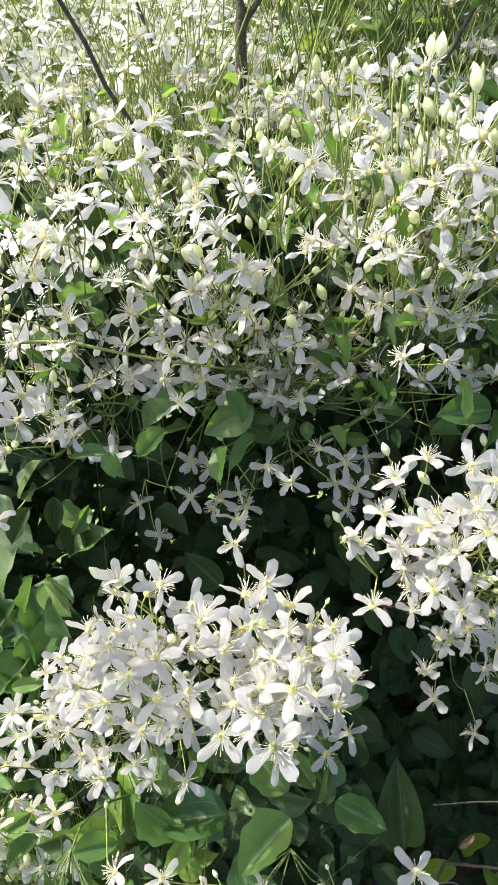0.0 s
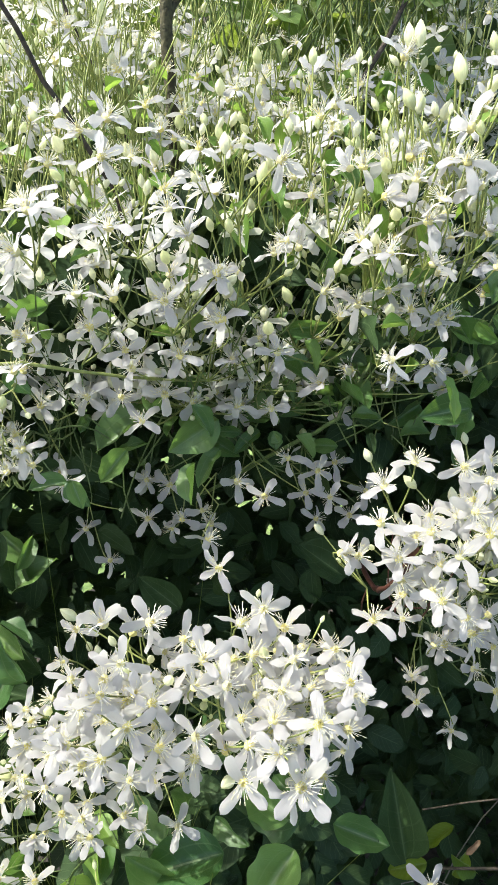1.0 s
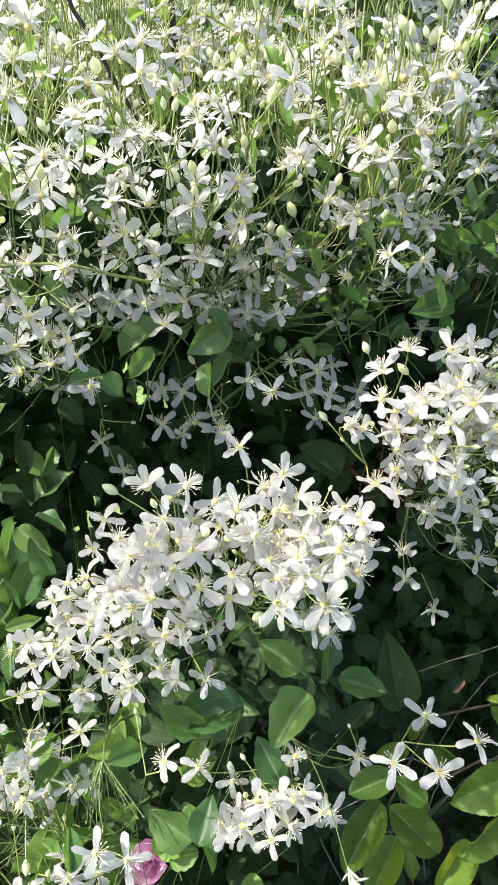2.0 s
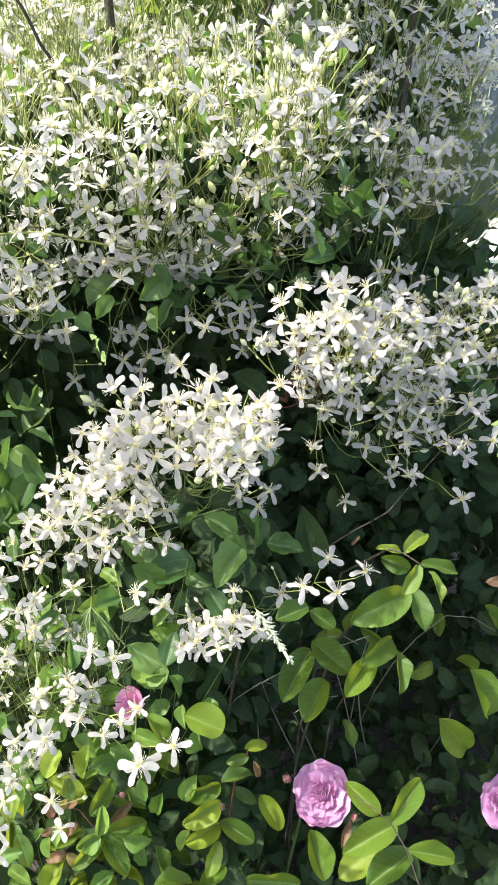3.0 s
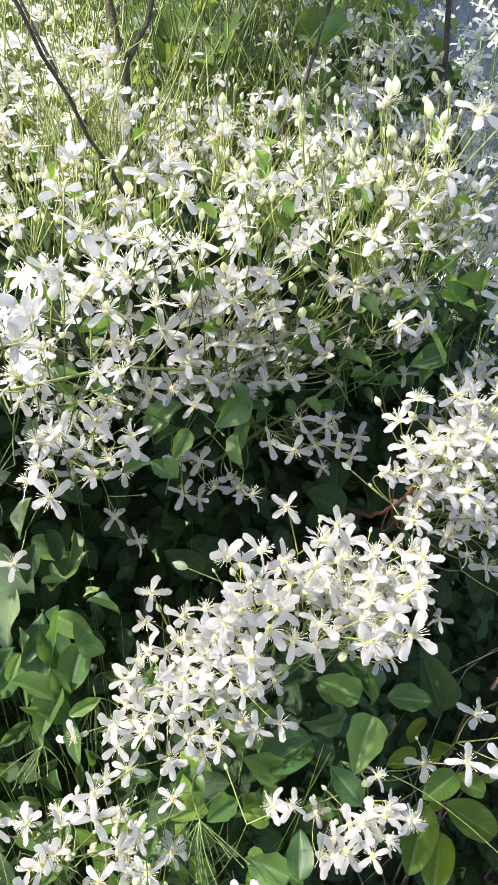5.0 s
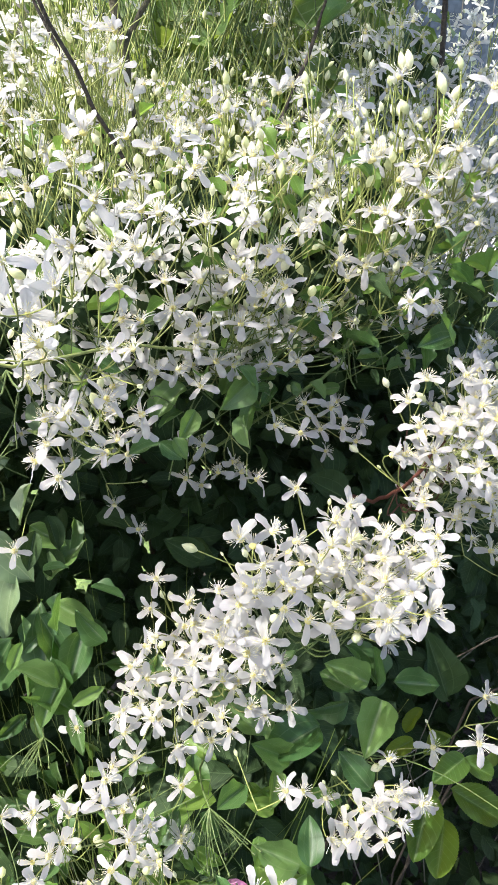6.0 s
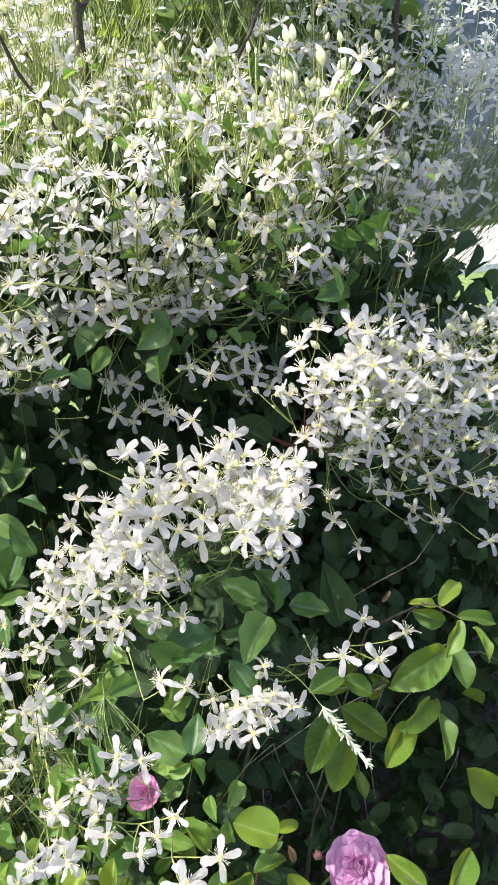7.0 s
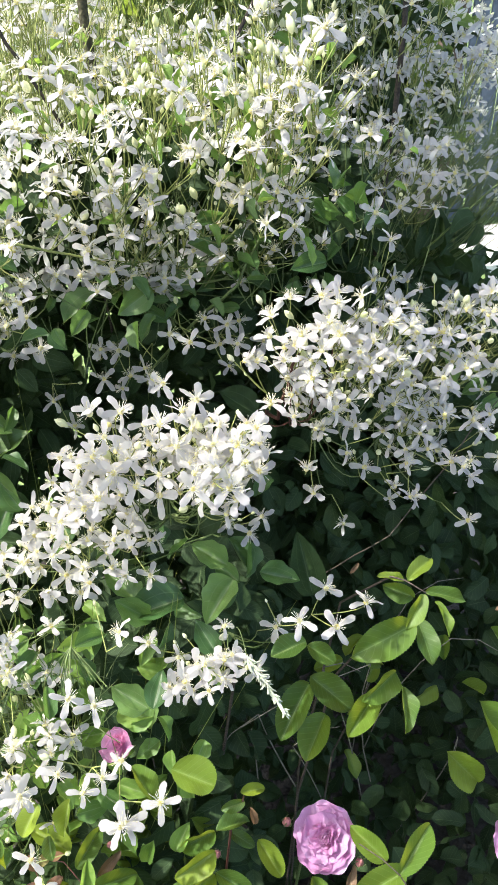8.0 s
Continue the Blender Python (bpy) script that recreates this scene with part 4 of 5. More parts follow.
clematis_spray(WHITE + "scattered over the low leaves", scatter(34, 59, ANY, heap(-0.20, 0.28, 0.78, 0.09, 0.08, 0.11), 0.018), (-0.17, 0.36, 0.68), (0, -0.5, 0.87), 59, buds=0.6, crowd=True)


# ---- clematis: woody stems and leaves ----
vine = thing("clematis_vine", (0.0, 0.62, 0.0), "large clematis shrub with woody stems and dark green oval leaves", "shrub")
VOFF = Vector((0.0, -0.62, 0.0))


def woody(name, pts, r0, r1, mat, label=""):
    s = Soup()
    rng = random.Random(len(pts) * 7 + int(1000 * r0))
    fine = []
    pts = [Vector(p) + VOFF for p in pts]
    for a, b in zip(pts, pts[1:]):
        for k in range(4):
            fine.append(a.lerp(b, k / 4) + 0.0015 * Vector((rng.uniform(-1, 1), rng.uniform(-1, 1), 0)))
    s.tube(fine + [pts[-1]], r0, r1, 8)
    return put(name, s.mesh(name, [mat]), vine, Matrix(), label)


woody("woody_stem", [(0.03, 0.84, 0.0), (0.015, 0.84, 0.6), (0.0, 0.76, 1.05), (-0.012, 0.655, 1.20), (-0.012, 0.655, 1.285)], 0.0058, 0.0046, TRUNK, "brown upright woody stem")
woody("woody_stem", [(-0.012, 0.655, 1.275), (-0.020, 0.665, 1.36), (-0.05, 0.69, 1.60)], 0.0036, 0.0022, TRUNK)
woody("woody_stem", [(-0.012, 0.655, 1.270), (0.012, 0.662, 1.305), (0.05, 0.68, 1.40), (0.09, 0.70, 1.60)], 0.0026, 0.0016, TRUNK)
woody("woody_stem", [(-0.02, 0.66, 0.9), (-0.05, 0.50, 1.185), (-0.083, 0.486, 1.246), (-0.125, 0.475, 1.34), (-0.19, 0.46, 1.50)], 0.0016, 0.0011, BARK, "dark slanting woody stem")
woody("woody_stem", [(-0.012, 0.66, 1.10), (-0.04, 0.60, 1.19), (-0.075, 0.60, 1.27), (-0.12, 0.62, 1.40)], 0.0016, 0.0011, BARK)
woody("woody_stem", [(0.05, 0.70, 0.9), (0.09, 0.62, 1.17), (0.14, 0.62, 1.26), (0.22, 0.66, 1.42)], 0.0026, 0.0014, BARK)
woody("woody_stem", [(0.125, 0.52, 0.88), (0.108, 0.43, 0.925), (0.094, 0.37, 0.98), (0.096, 0.335, 1.04)], 0.0020, 0.0013, RED_STEM, "red-brown side stem")
woody("woody_stem", [(-0.25, 0.38, 1.165), (-0.17, 0.375, 1.135), (-0.10, 0.40, 1.125), (-0.05, 0.43, 1.10), (0.0, 0.50, 1.06)], 0.0011, 0.0009, STALK, "pale green side stem")
woody("woody_stem", [(0.0, 0.60, 0.9), (0.05, 0.46, 1.03), (0.075, 0.44, 1.06), (0.10, 0.45, 1.10)], 0.0016, 0.0012, STEM)
woody("woody_stem", [(0.30, 0.74, 0.0), (0.31, 0.70, 0.8), (0.315, 0.66, 1.15), (0.335, 0.70, 1.50)], 0.0036, 0.0028, BARK)
woody("woody_stem", [(0.13, 0.34, 0.80), (0.172, 0.300, 0.868), (0.235, 0.33, 0.912), (0.299, 0.360, 0.953), (0.34, 0.40, 0.98)], 0.0006, 0.0004, BARK)
woody("woody_stem", [(0.30, 0.60, 0.98), (0.36, 0.52, 1.10), (0.47, 0.52, 1.16)], 0.0012, 0.0009, STEM)
woody("woody_stem", [(0.02, 0.40, 0.40), (0.035, 0.31, 0.74), (0.03, 0.26, 0.79), (0.01, 0.24, 0.82)], 0.0018, 0.0010, BARK)

rng = random.Random(61)
# Hollow leaves and one under the cluster get shade in their tone.
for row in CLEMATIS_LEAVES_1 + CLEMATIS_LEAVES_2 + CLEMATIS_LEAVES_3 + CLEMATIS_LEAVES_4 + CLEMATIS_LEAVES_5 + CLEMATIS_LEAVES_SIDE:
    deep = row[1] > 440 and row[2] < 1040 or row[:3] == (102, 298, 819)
    add_leaf(vine, SHADED_LEAVES if deep else LEAVES, "leaf", Vector(row[0:3]) / 1000, Vector(row[3:6]) / 1000, row[6:9], row[9], rng, sway=0.28)
for row in CLEMATIS_LEAVES_FLANK:
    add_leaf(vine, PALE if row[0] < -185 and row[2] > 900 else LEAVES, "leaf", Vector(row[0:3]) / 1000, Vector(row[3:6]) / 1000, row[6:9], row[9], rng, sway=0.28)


BLOOMS = [Vector(q) for q in ((0.085, 0.19, 0.61), (-0.09, 0.27, 0.70), (-0.24, 0.31, 0.68))]


def strew_leaves(parent, meshes, name, count, seed, box, facing, size, width, spread=0.55):
    """Leaves strewn through a box of the plan, hanging outwards and down."""
    rng = random.Random(seed)
    for _ in range(count):
        b = Vector([rng.uniform(*r) for r in box])
        if any((b - q).length < 0.055 for q in BLOOMS):
            continue
        n = (Vector(facing).normalized() + spread * Vector((rng.gauss(0, 1), rng.gauss(0, 1), rng.gauss(0, 0.6)))).normalized()
        d = Vector((rng.gauss(0, 1), rng.gauss(-0.4, 0.7), rng.gauss(-0.5, 0.7)))
        d = (d - d.dot(n) * n).normalized()
        ln = rng.uniform(*size)
        add_leaf(parent, meshes, name, b, b + d * ln, n, rng.uniform(*width), rng)


strew_leaves(vine, LEAVES, "leaf", 40, 62, ((-0.05, 0.18), (0.42, 0.50), (1.02, 1.15)), (0, -0.7, 0.7), (0.015, 0.032), (0.42, 0.58))
strew_leaves(vine, YOUNG, "leaf", 70, 63, ((-0.15, 0.16), (0.47, 0.72), (1.12, 1.21)), (0, -0.3, 0.95), (0.016, 0.032), (0.38, 0.55))
strew_leaves(vine, YOUNG, "leaf", 190, 78, ((-0.14, 0.22), (0.42, 0.70), (1.09, 1.24)), (0, -0.3, 0.95), (0.008, 0.019), (0.40, 0.6), 0.8)
strew_leaves(vine, LEAVES, "leaf", 4, 140, ((-0.27, -0.16), (0.44, 0.54), (0.78, 0.97)), (-0.45, -0.5, 0.75), (0.045, 0.066), (0.46, 0.60), 0.3)
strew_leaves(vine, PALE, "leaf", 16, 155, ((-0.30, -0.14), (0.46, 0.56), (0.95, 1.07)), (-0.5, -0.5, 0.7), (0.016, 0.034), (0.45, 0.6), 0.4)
strew_leaves(vine, LEAVES, "leaf", 22, 141, ((-0.04, 0.18), (0.43, 0.50), (1.03, 1.10)), (0, -0.6, 0.8), (0.018, 0.034), (0.42, 0.56))
strew_leaves(vine, SHADED_LEAVES, "leaf", 40, 143, ((0.05, 0.19), (0.40, 0.50), (1.06, 1.14)), (0, -0.5, 0.85), (0.012, 0.026), (0.42, 0.56), 0.7)
strew_leaves(vine, YOUNG, "leaf", 26, 142, ((0.05, 0.17), (0.37, 0.45), (1.11, 1.21)), (0, -0.4, 0.9), (0.012, 0.028), (0.40, 0.56), 0.7)
strew_leaves(vine, LEAVES, "leaf", 44, 64, ((-0.26, -0.14), (0.38, 0.50), (0.68, 0.94)), (0.1, -0.7, 0.7), (0.018, 0.036), (0.36, 0.50))
strew_leaves(vine, LEAVES, "leaf", 20, 65, ((-0.12, 0.06), (0.29, 0.40), (0.76, 0.87)), (0, -0.6, 0.8), (0.022, 0.042), (0.42, 0.6))
strew_leaves(vine, YOUNG, "leaf", 34, 68, ((-0.14, 0.0), (0.21, 0.34), (0.60, 0.76)), (-0.2, -0.45, 0.86), (0.02, 0.036), (0.45, 0.65))
strew_leaves(vine, YOUNG, "leaf", 48, 69, ((-0.27, -0.06), (0.18, 0.34), (0.54, 0.68)), (-0.2, -0.45, 0.86), (0.016, 0.030), (0.45, 0.65))
strew_leaves(vine, YOUNG, "leaf", 56, 66, ((-0.24, -0.04), (0.24, 0.38), (0.66, 0.80)), (0, -0.5, 0.86), (0.018, 0.034), (0.42, 0.6))
# These leaves carry the dimness of the gap in their colour.
strew_leaves(vine, SHADED_LEAVES, "leaf", 34, 76, ((0.22, 0.40), (0.58, 0.72), (0.86, 1.10)), (0.1, -0.6, 0.8), (0.036, 0.060), (0.45, 0.6))
strew_leaves(vine, SHADED_LEAVES, "leaf", 14, 67, ((0.18, 0.40), (0.46, 0.62), (0.90, 1.08)), (0, -0.7, 0.7), (0.024, 0.042), (0.42, 0.56))


def deep_leaves(name, parent, outline, mat, count, seed, boxes, size, width, label, rows=8):
    rng, s = random.Random(seed), Soup()
    off = -parent.matrix_basis.translation
    for box in boxes:
        for _ in range(int(count * box[3])):
            q = [rng.uniform(-1, 1) for _ in range(3)]
            while sum(abs(v) ** 4 for v in q) > 1.25:
                q = [rng.uniform(-1, 1) for _ in range(3)]
            b = Vector([0.5 * (lo + hi) + 0.5 * (hi - lo) * v for (lo, hi), v in zip(box[:3], q)])
            n = Vector((rng.gauss(0, 0.6), rng.gauss(-0.5, 0.6), rng.gauss(0.7, 0.4))).normalized()
            d = Vector((rng.gauss(0, 1), rng.gauss(-0.3, 0.8), rng.gauss(-0.4, 0.7)))
            d = (d - d.dot(n) * n).normalized()
            ln = rng.uniform(*size)
            leaf_into(s, posed(b + off, frame_of(d, n), (ln, ln * rng.uniform(*width), ln)), outline, rng.uniform(0.1, 0.45), rng.uniform(0.0, 0.25), rng.uniform(0, 6), 0, rows, 3)
    tagged(put(name, s.mesh(name, [mat]), parent, Matrix()), label, kind="stuff")


# Boxes from z 1.45 up are out of view, added to shade below.
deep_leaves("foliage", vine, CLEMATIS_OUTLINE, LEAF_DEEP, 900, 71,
            # Roof layers near z 1.1 are added to keep the hollow dark.
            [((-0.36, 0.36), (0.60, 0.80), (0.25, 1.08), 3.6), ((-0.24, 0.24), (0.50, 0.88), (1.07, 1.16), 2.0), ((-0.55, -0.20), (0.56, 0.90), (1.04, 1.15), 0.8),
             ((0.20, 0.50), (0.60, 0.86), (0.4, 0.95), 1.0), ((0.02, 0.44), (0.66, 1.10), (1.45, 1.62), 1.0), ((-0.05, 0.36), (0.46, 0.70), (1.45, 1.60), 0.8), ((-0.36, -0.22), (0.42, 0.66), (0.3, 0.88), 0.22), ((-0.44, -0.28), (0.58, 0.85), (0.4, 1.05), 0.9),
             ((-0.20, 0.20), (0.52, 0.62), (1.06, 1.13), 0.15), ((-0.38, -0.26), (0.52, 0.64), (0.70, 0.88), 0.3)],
            (0.024, 0.046), (0.5, 0.66), "dense dark green inner leaves plus unseen leaves added for shade")


def stalk_field(parent, name, count, seed, box, height, lean, mat, label, r=0.0006):
    rng, s = random.Random(seed), Soup()
    off = -parent.matrix_basis.translation
    for _ in range(count):
        a = Vector([rng.uniform(*q) for q in box]) + off
        d = Vector((rng.gauss(lean[0], lean[2]), rng.gauss(lean[1], lean[2]), 1.0)).normalized() * rng.uniform(*height)
        side = Vector((rng.gauss(0, 0.1), rng.gauss(0, 0.1), 0.0)) * d.length
        b = a + d
        s.tube(curve(a, a + 0.5 * d + side, b, 5), r * 1.15, r * 0.8, 4)
        if rng.random() < 0.6:
            t = rng.uniform(0.4, 0.8)
            c = a.lerp(b, t) + 2 * t * (1 - t) * side
            e = c + (d.normalized() + 0.6 * Vector((rng.gauss(0, 1), rng.gauss(0, 1), 0.2))).normalized() * d.length * 0.4
            s.tube(curve(c, 0.5 * (c + e) + Vector((0, 0, 0.004)), e, 4), r * 0.8, r * 0.6, 4)
    tagged(put(name, s.mesh(name, [mat]), parent, Matrix()), label, kind="stuff")


stalk_field(vine, "stalk_tangle", 190, 72, ((-0.24, 0.18), (0.50, 0.80), (1.12, 1.19)), (0.05, 0.14), (0.0, -0.1, 0.35), STALK, "many thin yellow-green flower stalks", 0.0005)
stalk_field(vine, "upright_stalk_tangle", 60, 75, ((-0.10, -0.03), (0.52, 0.62), (1.17, 1.22)), (0.05, 0.12), (0.0, 0.0, 0.3), STALK, "upright yellow-green stalks before the trunk", 0.0005)
stalk_field(vine, "inner_stalk_tangle", 90, 73, ((-0.25, 0.20), (0.43, 0.52), (0.98, 1.12)), (0.04, 0.09), (0.0, -0.3, 0.5), STEM, "thin green stalks below the crown", 0.0005)
stalk_field(vine, "side_stalk_tangle", 260, 74, ((0.32, 0.50), (0.60, 0.80), (0.99, 1.05)), (0.08, 0.17), (0.9, 0.0, 0.35), STEM, "thin stalks of the neighbouring vine", 0.0005)


stalk_field(vine, "low_stalk_tangle", 60, 79, ((-0.24, -0.07), (0.23, 0.38), (0.70, 0.86)), (0.03, 0.08), (-0.1, -0.3, 0.9), STEM, "thin forking stalks of spent flowers", 0.0004)


def spent_spray(node, way, count, seed):
    """A flower head that has dropped its petals: thin stalks that fan out from one node."""
    rng, s = random.Random(seed), Soup()
    node, way = Vector(node), Vector(way)
    sp = thing("spent_flower_head", node, "thin pale green stalks of a flower head past bloom", "flower spray")
    for _ in range(count):
        d = (way + 0.42 * Vector((rng.gauss(0, 1), rng.gauss(0, 0.6), rng.gauss(0, 0.5)))).normalized()
        e = d * rng.uniform(0.022, 0.042)
        s.tube(curve((0, 0, 0), 0.5 * e + Vector((rng.gauss(0, 0.003), 0, 0.003)), e, 5), 0.0005, 0.0004, 4)
        s.drop(posed(e, frame_of(d, (0.3, 0.5, 0.2))), 0.0030, 0.0010, 4, 5)
    s.tube(curve((0, 0, 0), (0.0, 0.03, 0.0), (0.02, 0.07, -0.05), 5), 0.0007, 0.0010, 5)
    put("stalk", s.mesh("stalk", [STEM]), sp, Matrix())


spent_spray((-0.150, 0.428, 0.822), (-0.3, -0.6, -0.7), 18, 131)
spent_spray((-0.109, 0.283, 0.834), (0.2, -0.6, -0.7), 16, 132)
spent_spray((-0.199, 0.419, 0.798), (-0.5, -0.6, -0.4), 14, 133)


def far_flowers(parent, name, count, seed, place, facing, label, size=(0.95, 1.2)):
    rng, s = random.Random(seed), Soup()
    off = -parent.matrix_basis.translation
    for _ in range(count):
        p = place(rng) + off
        n = (Vector(facing) + 0.45 * Vector((rng.gauss(0, 1), rng.gauss(0, 1), rng.gauss(0, 0.6)))).normalized()
        rot = frame_of(n.cross((rng.uniform(-1, 1), rng.uniform(-1, 1), 0.3)), n)
        m = posed(p, rot, (rng.uniform(*size),) * 3)
        lift = rng.uniform(-18, 5)
        for k in range(4):
            petal_into(s, m @ pose(0, 0, 0, rng.uniform(-12, 12), lift, 90 * k + rng.uniform(-8, 8)), 0.0122, 0.005, 0.12, 0.25, 0.1, rng, 5, 3, 0)
        stamens_into(s, m, 10, rng, 3, (1, 2), 1.3)
        if rng.random() < 0.7:
            d = (Vector((0, 0, 1)) + 0.4 * Vector((rng.gauss(0, 1), rng.gauss(0, 1), 0))).normalized()
            b = p + Vector((rng.gauss(0, 0.015), rng.gauss(0, 0.015), rng.uniform(0.0, 0.03)))
            s.drop(posed(b, frame_of(d, (0.3, 0.5, 0.4)), (rng.uniform(0.6, 1.1),) * 3), 0.0085, 0.0026, 5, 6, 3)
    tagged(put(name, s.mesh(name, [PETAL_BRIGHT, STAMEN, ANTHER, BUD]), parent, Matrix()), label, kind="stuff")


def bank(rng):
    y = rng.uniform(0.72, 1.25)
    x = rng.uniform(-0.52, 0.30 + 0.35 * (y - 0.72))
    if 0.0 < x < 0.26 and rng.random() < 0.6:
        x -= 0.3
    return Vector((x, y, 1.215 + 0.42 * (y - 0.70) + rng.uniform(-0.07, 0.05)))


def side_bank(rng):
    y, x = rng.uniform(0.72, 1.1), rng.uniform(0.24, 0.72)
    return Vector((x, y, 1.16 + 0.3 * (y - 0.72) - 0.05 * max(0, x - 0.45) + rng.uniform(-0.13, 0.08)))


back = thing("clematis_bank", (-0.2, 1.05, 0.0), "flowering clematis bank behind, with brighter petals", "shrub")
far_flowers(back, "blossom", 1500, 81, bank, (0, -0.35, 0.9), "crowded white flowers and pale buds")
far_flowers(back, "side_blossom", 320, 82, side_bank, (-0.2, -0.4, 0.9), "white flowers with brighter petals")
stalk_field(back, "stalk_tangle", 520, 83, ((-0.52, 0.35), (0.75, 1.15), (1.10, 1.28)), (0.10, 0.26), (0.0, 0.0, 0.4), STALK, "thin yellow-green stalks", 0.0007)
stalk_field(back, "green_stalk_tangle", 260, 85, ((0.0, 0.34), (0.74, 1.10), (1.08, 1.28)), (0.10, 0.24), (0.0, 0.0, 0.4), STEM, "thin dark green stalks", 0.0007)
deep_leaves("foliage", back, CLEMATIS_OUTLINE, BANK_LEAF, 1500, 84,
            [((-0.6, 0.50), (1.0, 1.35), (1.10, 1.36), 0.6), ((0.0, 0.30), (0.76, 1.1), (1.12, 1.30), 0.16), ((0.24, 0.56), (0.92, 1.25), (1.0, 1.36), 0.35)],
            (0.036, 0.06), (0.5, 0.66), "green leaves between the flowers", 5)
# Lower bank leaves with shade put into the leaf tone.
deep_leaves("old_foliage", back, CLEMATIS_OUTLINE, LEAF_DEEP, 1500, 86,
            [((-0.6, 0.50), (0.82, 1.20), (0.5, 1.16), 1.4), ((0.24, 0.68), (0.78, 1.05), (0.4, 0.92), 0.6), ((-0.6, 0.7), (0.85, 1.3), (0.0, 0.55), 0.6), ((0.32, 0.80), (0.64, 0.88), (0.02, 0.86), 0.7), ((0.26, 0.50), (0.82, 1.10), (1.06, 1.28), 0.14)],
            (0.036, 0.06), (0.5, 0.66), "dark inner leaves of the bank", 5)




def brow_depth(rng):
    """A place among the stalks behind the sunny end of the brow."""
    z = rng.uniform(1.045, 1.20)
    return Vector((rng.uniform(-0.25, 0.09), 0.43 + 0.5 * max(0.0, 1.14 - z) + rng.uniform(0.0, 0.07), z))


# Brighter petal colour stands in for light between the shaded brow stalks.
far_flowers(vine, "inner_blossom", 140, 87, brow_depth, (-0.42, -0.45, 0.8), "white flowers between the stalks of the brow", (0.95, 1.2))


# ---- roses ----
rose = thing("rose_shrub", (0.04, 0.28, 0.0), "rose shrub with toothed green leaves and pink double blooms", "shrub")
ROFF = Vector((-0.04, -0.28, 0.0))
rng = random.Random(91)
for row in ROSE_LEAFLETS_1 + ROSE_LEAFLETS_2 + ROSE_LEAFLETS_3 + ROSE_LEAFLETS_4 + ROSE_LEAFLETS_5 + ROSE_LEAFLETS_6:
    add_leaf(rose, LEAFLETS, "leaflet", Vector(row[0:3]) / 1000, Vector(row[3:6]) / 1000, row[6:9], row[9], rng, sway=0.28)


def cane(pts, r0, r1, mat=STEM, name="cane"):
    s, fine = Soup(), []
    pts = [Vector(p) + ROFF for p in pts]
    for a, b, c in zip(pts, pts[1:], pts[2:] + [pts[-1]]):
        fine += [a.lerp(b, k / 3) for k in range(3)]
    s.tube(fine + [pts[-1]], r0, r1, 6)
    put(name, s.mesh(name, [mat]), rose, Matrix())


cane([(0.10, 0.34, 0.0), (0.11, 0.34, 0.5), (0.13, 0.30, 0.80), (0.158, 0.264, 0.857), (0.169, 0.258, 0.855), (0.183, 0.246, 0.848)], 0.0015, 0.0005, BARK)
cane([(0.09, 0.35, 0.0), (0.11, 0.34, 0.45), (0.13, 0.30, 0.70), (0.15, 0.26, 0.80), (0.176, 0.243, 0.823)], 0.0020, 0.0006, BARK)
cane([(0.08, 0.33, 0.0), (0.10, 0.29, 0.40), (0.092, 0.225, 0.57)], 0.0022, 0.0013)
cane([(0.20, 0.24, 0.2), (0.141, 0.080, 0.604), (0.132, 0.108, 0.642), (0.122, 0.124, 0.661), (0.110, 0.135, 0.672), (0.096, 0.152, 0.673)], 0.0008, 0.0005, BARK)
cane([(-0.02, 0.30, 0.1), (0.010, 0.26, 0.56), (0.014, 0.225, 0.65), (0.012, 0.209, 0.69)], 0.0016, 0.0006, RED_STEM)
cane([(-0.10, 0.36, 0.0), (-0.09, 0.32, 0.5), (-0.085, 0.30, 0.67)], 0.0025, 0.0012)
cane([(-0.24, 0.46, 0.0), (-0.25, 0.42, 0.4), (-0.248, 0.350, 0.645)], 0.0025, 0.0013)
cane([(0.16, 0.42, 0.0), (0.17, 0.38, 0.45), (0.19, 0.34, 0.62)], 0.0018, 0.0009, BARK)


dry_rng = random.Random(121)
for _ in range(9):
    foot = Vector((dry_rng.uniform(0.0, 0.34), dry_rng.uniform(0.42, 0.54), dry_rng.uniform(0.1, 0.3)))
    top = foot + Vector((dry_rng.gauss(0, 0.10), dry_rng.uniform(-0.07, 0.02), dry_rng.uniform(0.20, 0.42)))
    end = top + Vector((dry_rng.gauss(0, 0.07), dry_rng.uniform(-0.05, 0.03), dry_rng.uniform(-0.06, 0.04)))
    cane(curve(foot, foot.lerp(top, 0.6) + Vector((dry_rng.gauss(0, 0.03), 0, 0.03)), top, 5) + [top.lerp(end, 0.5) + Vector((0, 0, 0.012)), end], dry_rng.uniform(0.0009, 0.0013), 0.0004, DRY_STEM, "dry_cane")


